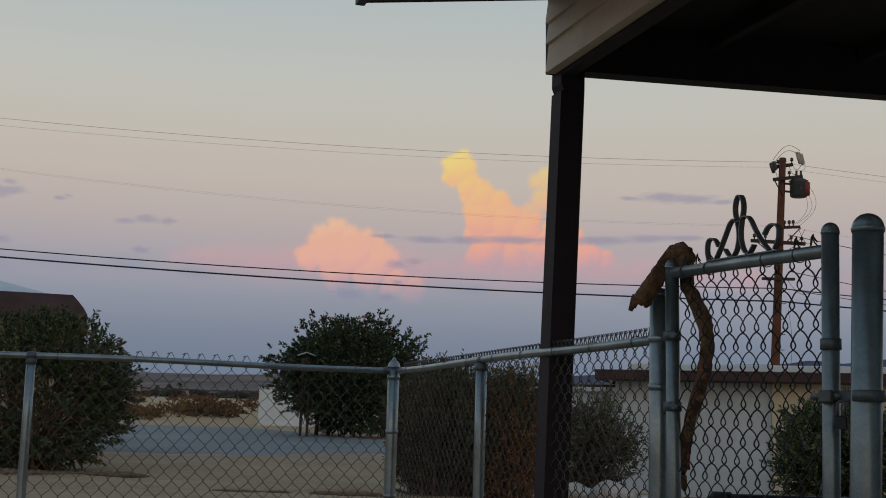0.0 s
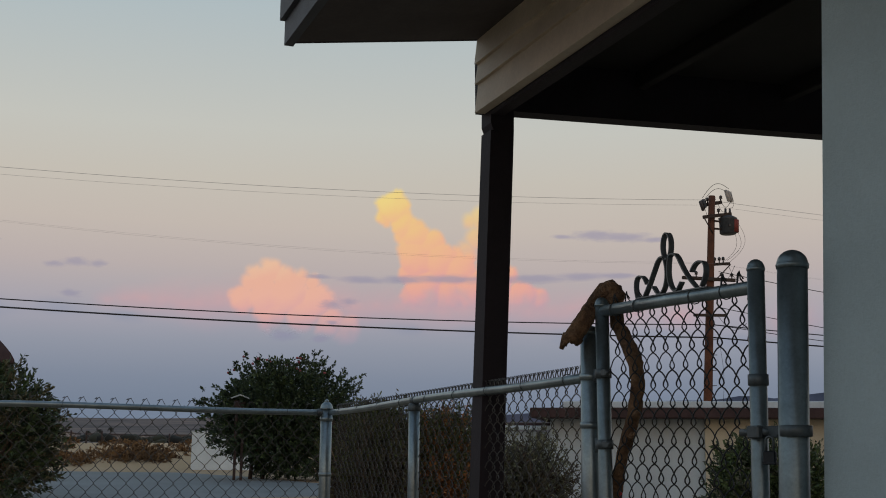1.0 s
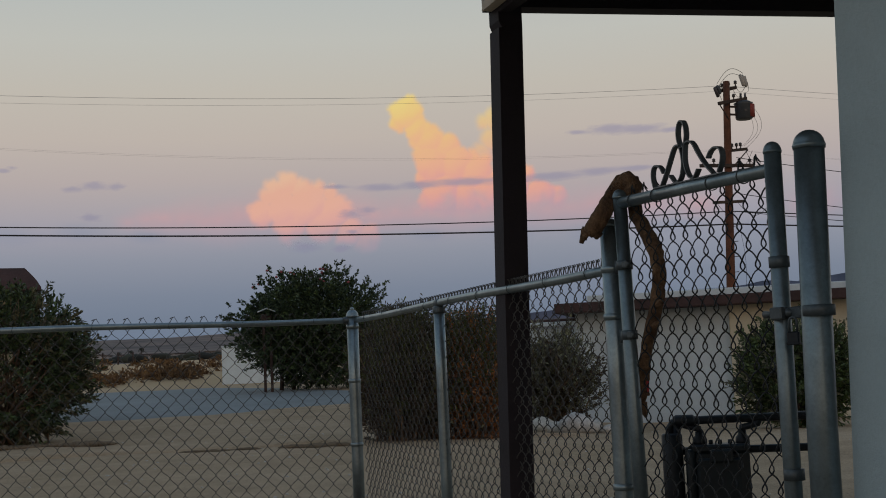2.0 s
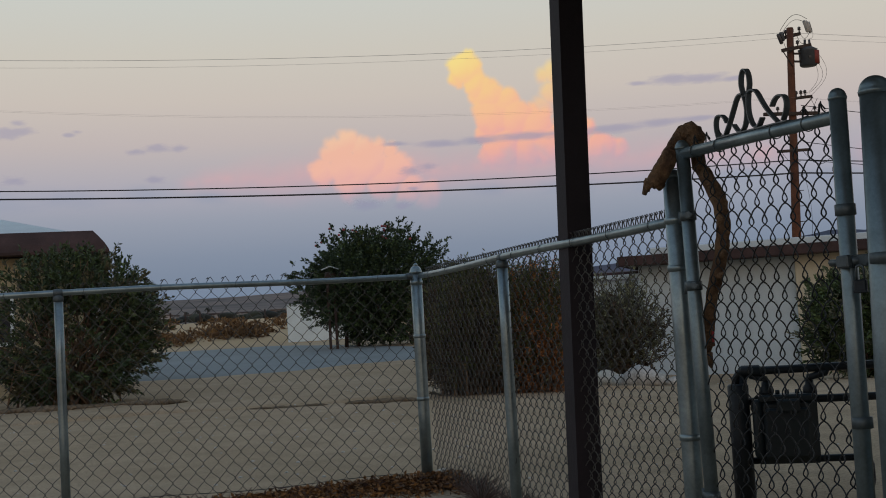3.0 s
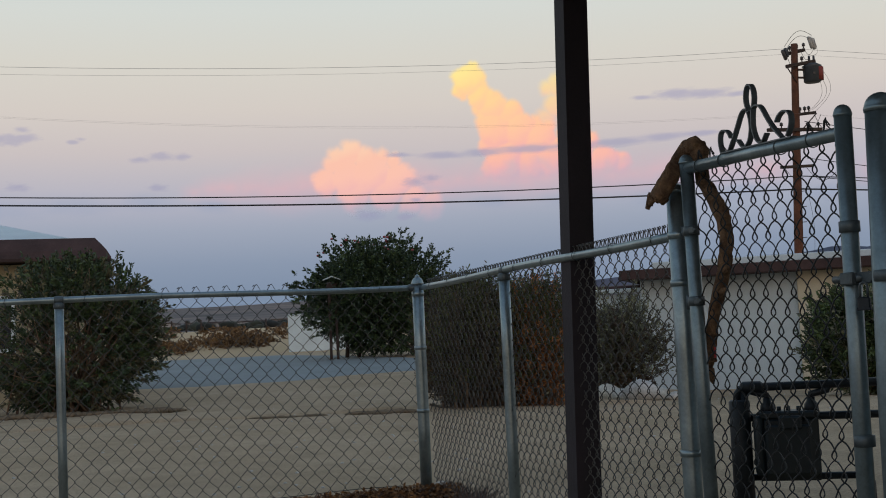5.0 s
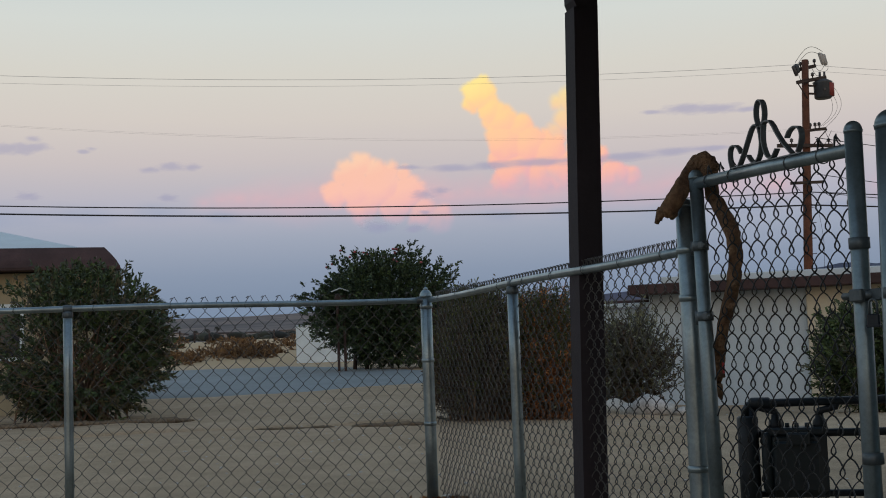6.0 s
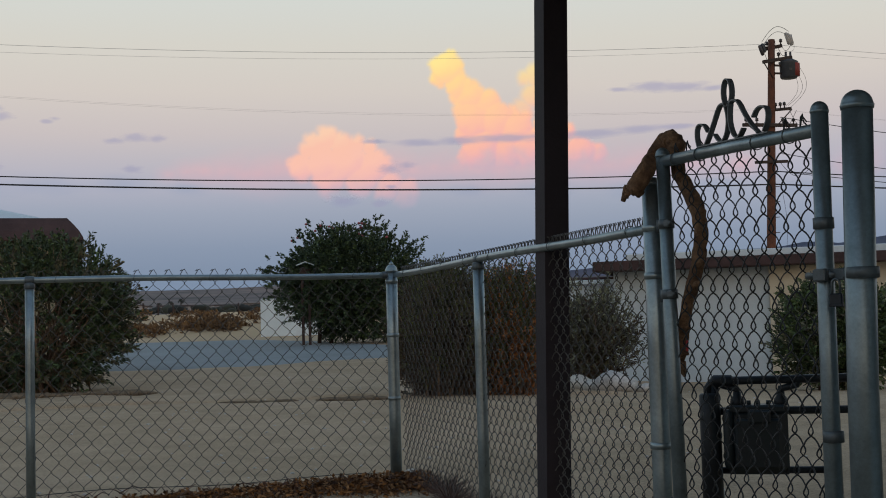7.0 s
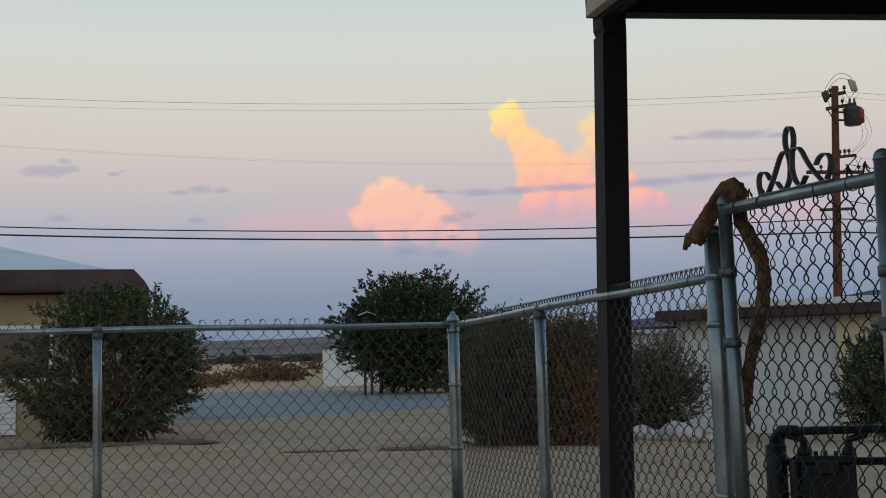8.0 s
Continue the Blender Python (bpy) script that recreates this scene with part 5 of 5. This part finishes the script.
b.add([(x0, y0, H1), (x1 - e, y0, H1), (x1 - e, y1, H1), (x0, y1, H1), (x0 + 4.0, D / 2, H1 + 1.1), (x1 - 3.6, D / 2, H1 + 1.1)], [(0, 1, 5, 4), (1, 2, 5), (2, 3, 4, 5), (3, 0, 4), (3, 2, 1, 0)])
part("roof", b, ROOFWHITE, house, "white coated low hip roof")
for x in (-2.1, -5.5):
    w = part("window", Build().box((x, 0.16, 1.55), (1.3, 0.08, 1.05), None, 0.01), SHED, house, "white framed window")
    part("pane", Build().box((x, 0.125, 1.55), (1.15, 0.03, 0.9), None, 0.004), GLASS, w)
for i in range(8):
    z = 0.12 + i * 0.1
    part("siding_plank", Build().box((-4.6, 0.16, z), (5.0, 0.05, 0.094), None, 0.006), SHED, house, "pale plank skirting" if i == 0 else "")

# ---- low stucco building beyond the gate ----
# its long front is set square to the camera's line of sight
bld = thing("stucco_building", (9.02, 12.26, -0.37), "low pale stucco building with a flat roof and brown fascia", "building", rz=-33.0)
# one stucco: its shaded and lit faces are put into grey and cream
part("wall", Build().box((-0.4, 2.0, 1.05), (2.66, 4.0, 2.16), None, 0.01), WALL_SHADED, bld, "stucco wall in a grey-white shaded tone")
part("wall", Build().box((3.93, 1.92, 1.05), (6.0, 4.1, 2.16), None, 0.01), WALL_LIT, bld, "stucco wall in a cream lit tone")
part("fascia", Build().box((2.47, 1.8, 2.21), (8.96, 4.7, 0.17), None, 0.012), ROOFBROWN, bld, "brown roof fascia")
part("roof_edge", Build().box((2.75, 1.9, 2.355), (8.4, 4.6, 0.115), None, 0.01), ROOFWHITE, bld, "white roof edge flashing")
part("lean_to_wall", Build().box((-3.3, 2.2, 0.95), (3.1, 3.0, 1.94), None, 0.01), WALL_SHADED, bld)
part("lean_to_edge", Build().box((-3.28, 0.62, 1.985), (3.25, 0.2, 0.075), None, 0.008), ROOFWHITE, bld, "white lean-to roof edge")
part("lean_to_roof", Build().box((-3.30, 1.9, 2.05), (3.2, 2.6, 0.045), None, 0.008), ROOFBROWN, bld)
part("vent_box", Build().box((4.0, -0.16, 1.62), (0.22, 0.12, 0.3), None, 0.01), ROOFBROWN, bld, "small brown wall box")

# ---- across the street ----
shed = thing("white_shed", (6.70, 47.3, 0.58), "small white flat-topped storage shed", "shed", rz=-9)
part("wall", Build().box((1.75, 1.3, 0.83), (3.5, 2.6, 1.70), None, 0.02), SHED, shed, "white painted wall")
part("roof", Build().box((1.75, 1.3, 1.70), (3.56, 2.66, 0.05), None, 0.01), ROOFWHITE, shed)
part("vent", Build().box((1.15, -0.01, 1.28), (0.12, 0.05, 0.24), None, 0.01), CAST, shed, "small dark vent")
bird = thing("bird_house", (6.10, 33.9, ground_z(6.10, 33.9)), "brown bird house on twin posts with a white gable roof", "bird house", rz=-13)
for u in (-0.11, 0.11):
    part("post", Build().box((u, 0, 1.15), (0.09, 0.09, 2.4), None, 0.008), BROWNPOST, bird)
part("box", Build().box((0, 0, 2.42), (0.36, 0.3, 0.34), None, 0.01), BROWNPOST, bird)
for s in (-1, 1):
    part("roof_board", Build().box((s * 0.145, 0, 2.72), (0.33, 0.42, 0.03), Euler((0, s * 0.36, 0)).to_matrix(), 0.004), SHED, bird, "white roof board")

# scrub on the sand bank, distant trees and houses of the plain
rnp = np.random.default_rng(14)


def scatter(name, mat, n, az, rr, size, label, category, level=1, flat=0.55):
    b = Build()
    for i in range(n):
        a, r = rnp.uniform(*az), rnp.uniform(*rr)
        x, y = CAM_XY[0] + r * math.sin(radians(a)), CAM_XY[1] + r * math.cos(radians(a))
        s = rnp.uniform(*size)
        b.blob((x, y, ground_z(x, y) + s * flat * 0.5), (s, s, s * flat), 0.5, level, float(i))
    return solid(name, b, mat, label, category, kind="stuff")


scrub_points, scrub_dirs = [], []
for i in range(150):
    a, r = (rnp.normal(6.4, 0.9), rnp.uniform(60, 66)) if i < 42 else (rnp.uniform(-4, 4.6), rnp.uniform(58, 64)) if i < 80 else (rnp.uniform(-4, 16), rnp.uniform(60, 84))
    x, y = CAM_XY[0] + r * math.sin(radians(a)), CAM_XY[1] + r * math.cos(radians(a))
    s = rnp.uniform(0.3, 0.75) if i < 42 else rnp.uniform(0.15, 0.4)
    for k in range(60):
        q = rnp.normal(0, 1, 3)
        q[2] = abs(q[2])
        q /= np.linalg.norm(q)
        scrub_points.append((x + q[0] * s, y + q[1] * s, ground_z(x, y) + q[2] * s * 0.75 * rnp.random()))
        scrub_dirs.append(q)
ob = new("bank_scrub", leaves_mesh("bank_scrub", SCRUB, np.array(scrub_points), np.array(scrub_dirs), 0.30, 0.05, rnp))
tagged(ob, "dry rust-brown scrub covering the sand bank", "scrub", kind="stuff")
scatter("far_scrub", FARGREEN, 420, (-6, 24), (240, 900), (0.8, 2.4), "dark scrub and trees dotting the far plain", "scrub")
scatter("far_scrub", FARGREEN, 34, (2, 12), (260, 420), (0.9, 2.4), "dark tree clumps of the far town", "trees")
for i in range(26):
    a, r = rnp.uniform(1, 14), rnp.uniform(300, 620)
    x, y = CAM_XY[0] + r * math.sin(radians(a)), CAM_XY[1] + r * math.cos(radians(a))
    w, d, h = rnp.uniform(4, 9), rnp.uniform(4, 7), rnp.uniform(1.5, 2.4)
    ob = thing("far_house", (x, y, ground_z(x, y) - 0.2), "tiny pale house on the distant plain", "house", "far houses", rz=float(rnp.uniform(-30, 30)))
    part("wall", Build().box((0, 0, h / 2), (w, d, h), None, 0.05), FARWALL, ob)
    part("roof", Build().box((0, 0, h + 0.15), (w + 0.6, d + 0.6, 0.4), None, 0.1), FARROOF, ob)
for a, r, h in ((5.0, 420, 3.0), (5.45, 410, 3.6), (4.5, 430, 2.6)):
    x, y = CAM_XY[0] + r * math.sin(radians(a)), CAM_XY[1] + r * math.cos(radians(a))
    palm = thing("palm_tree", (x, y, ground_z(x, y)), "small dark palm tree far off on the plain", "tree", "far palms")
    part("trunk", Build().tube([(0, 0, -0.2), (0.05, 0, h * 0.5), (0, 0, h)], [0.25, 0.2, 0.18], 6), FARROOF, palm)
    b = Build()
    for k in range(22):
        q, e = k * 2.4, 0.9 - (k % 6) * 0.32
        d = Vector((math.cos(q) * math.cos(e), math.sin(q) * math.cos(e), math.sin(e)))
        b.strip([Vector((0, 0, h)), Vector((0, 0, h)) + d * 0.6, Vector((0, 0, h - 0.35)) + d * 1.0], 0.35, 0.05, d.cross(Vector((0, 0, 1))))
    part("crown", b, FARGREEN, palm)
for a in (3.8, 4.45, 5.1, 8.0):
    x, y = CAM_XY[0] + 78 * math.sin(radians(a)), CAM_XY[1] + 78 * math.cos(radians(a))
    solid("marker_stake", Build().tube([(x, y, ground_z(x, y) - 0.1), (x, y, ground_z(x, y) + 0.75)], 0.05, 6), BROWNPOST, "short wooden stake on the sand bank", "post", "stakes")
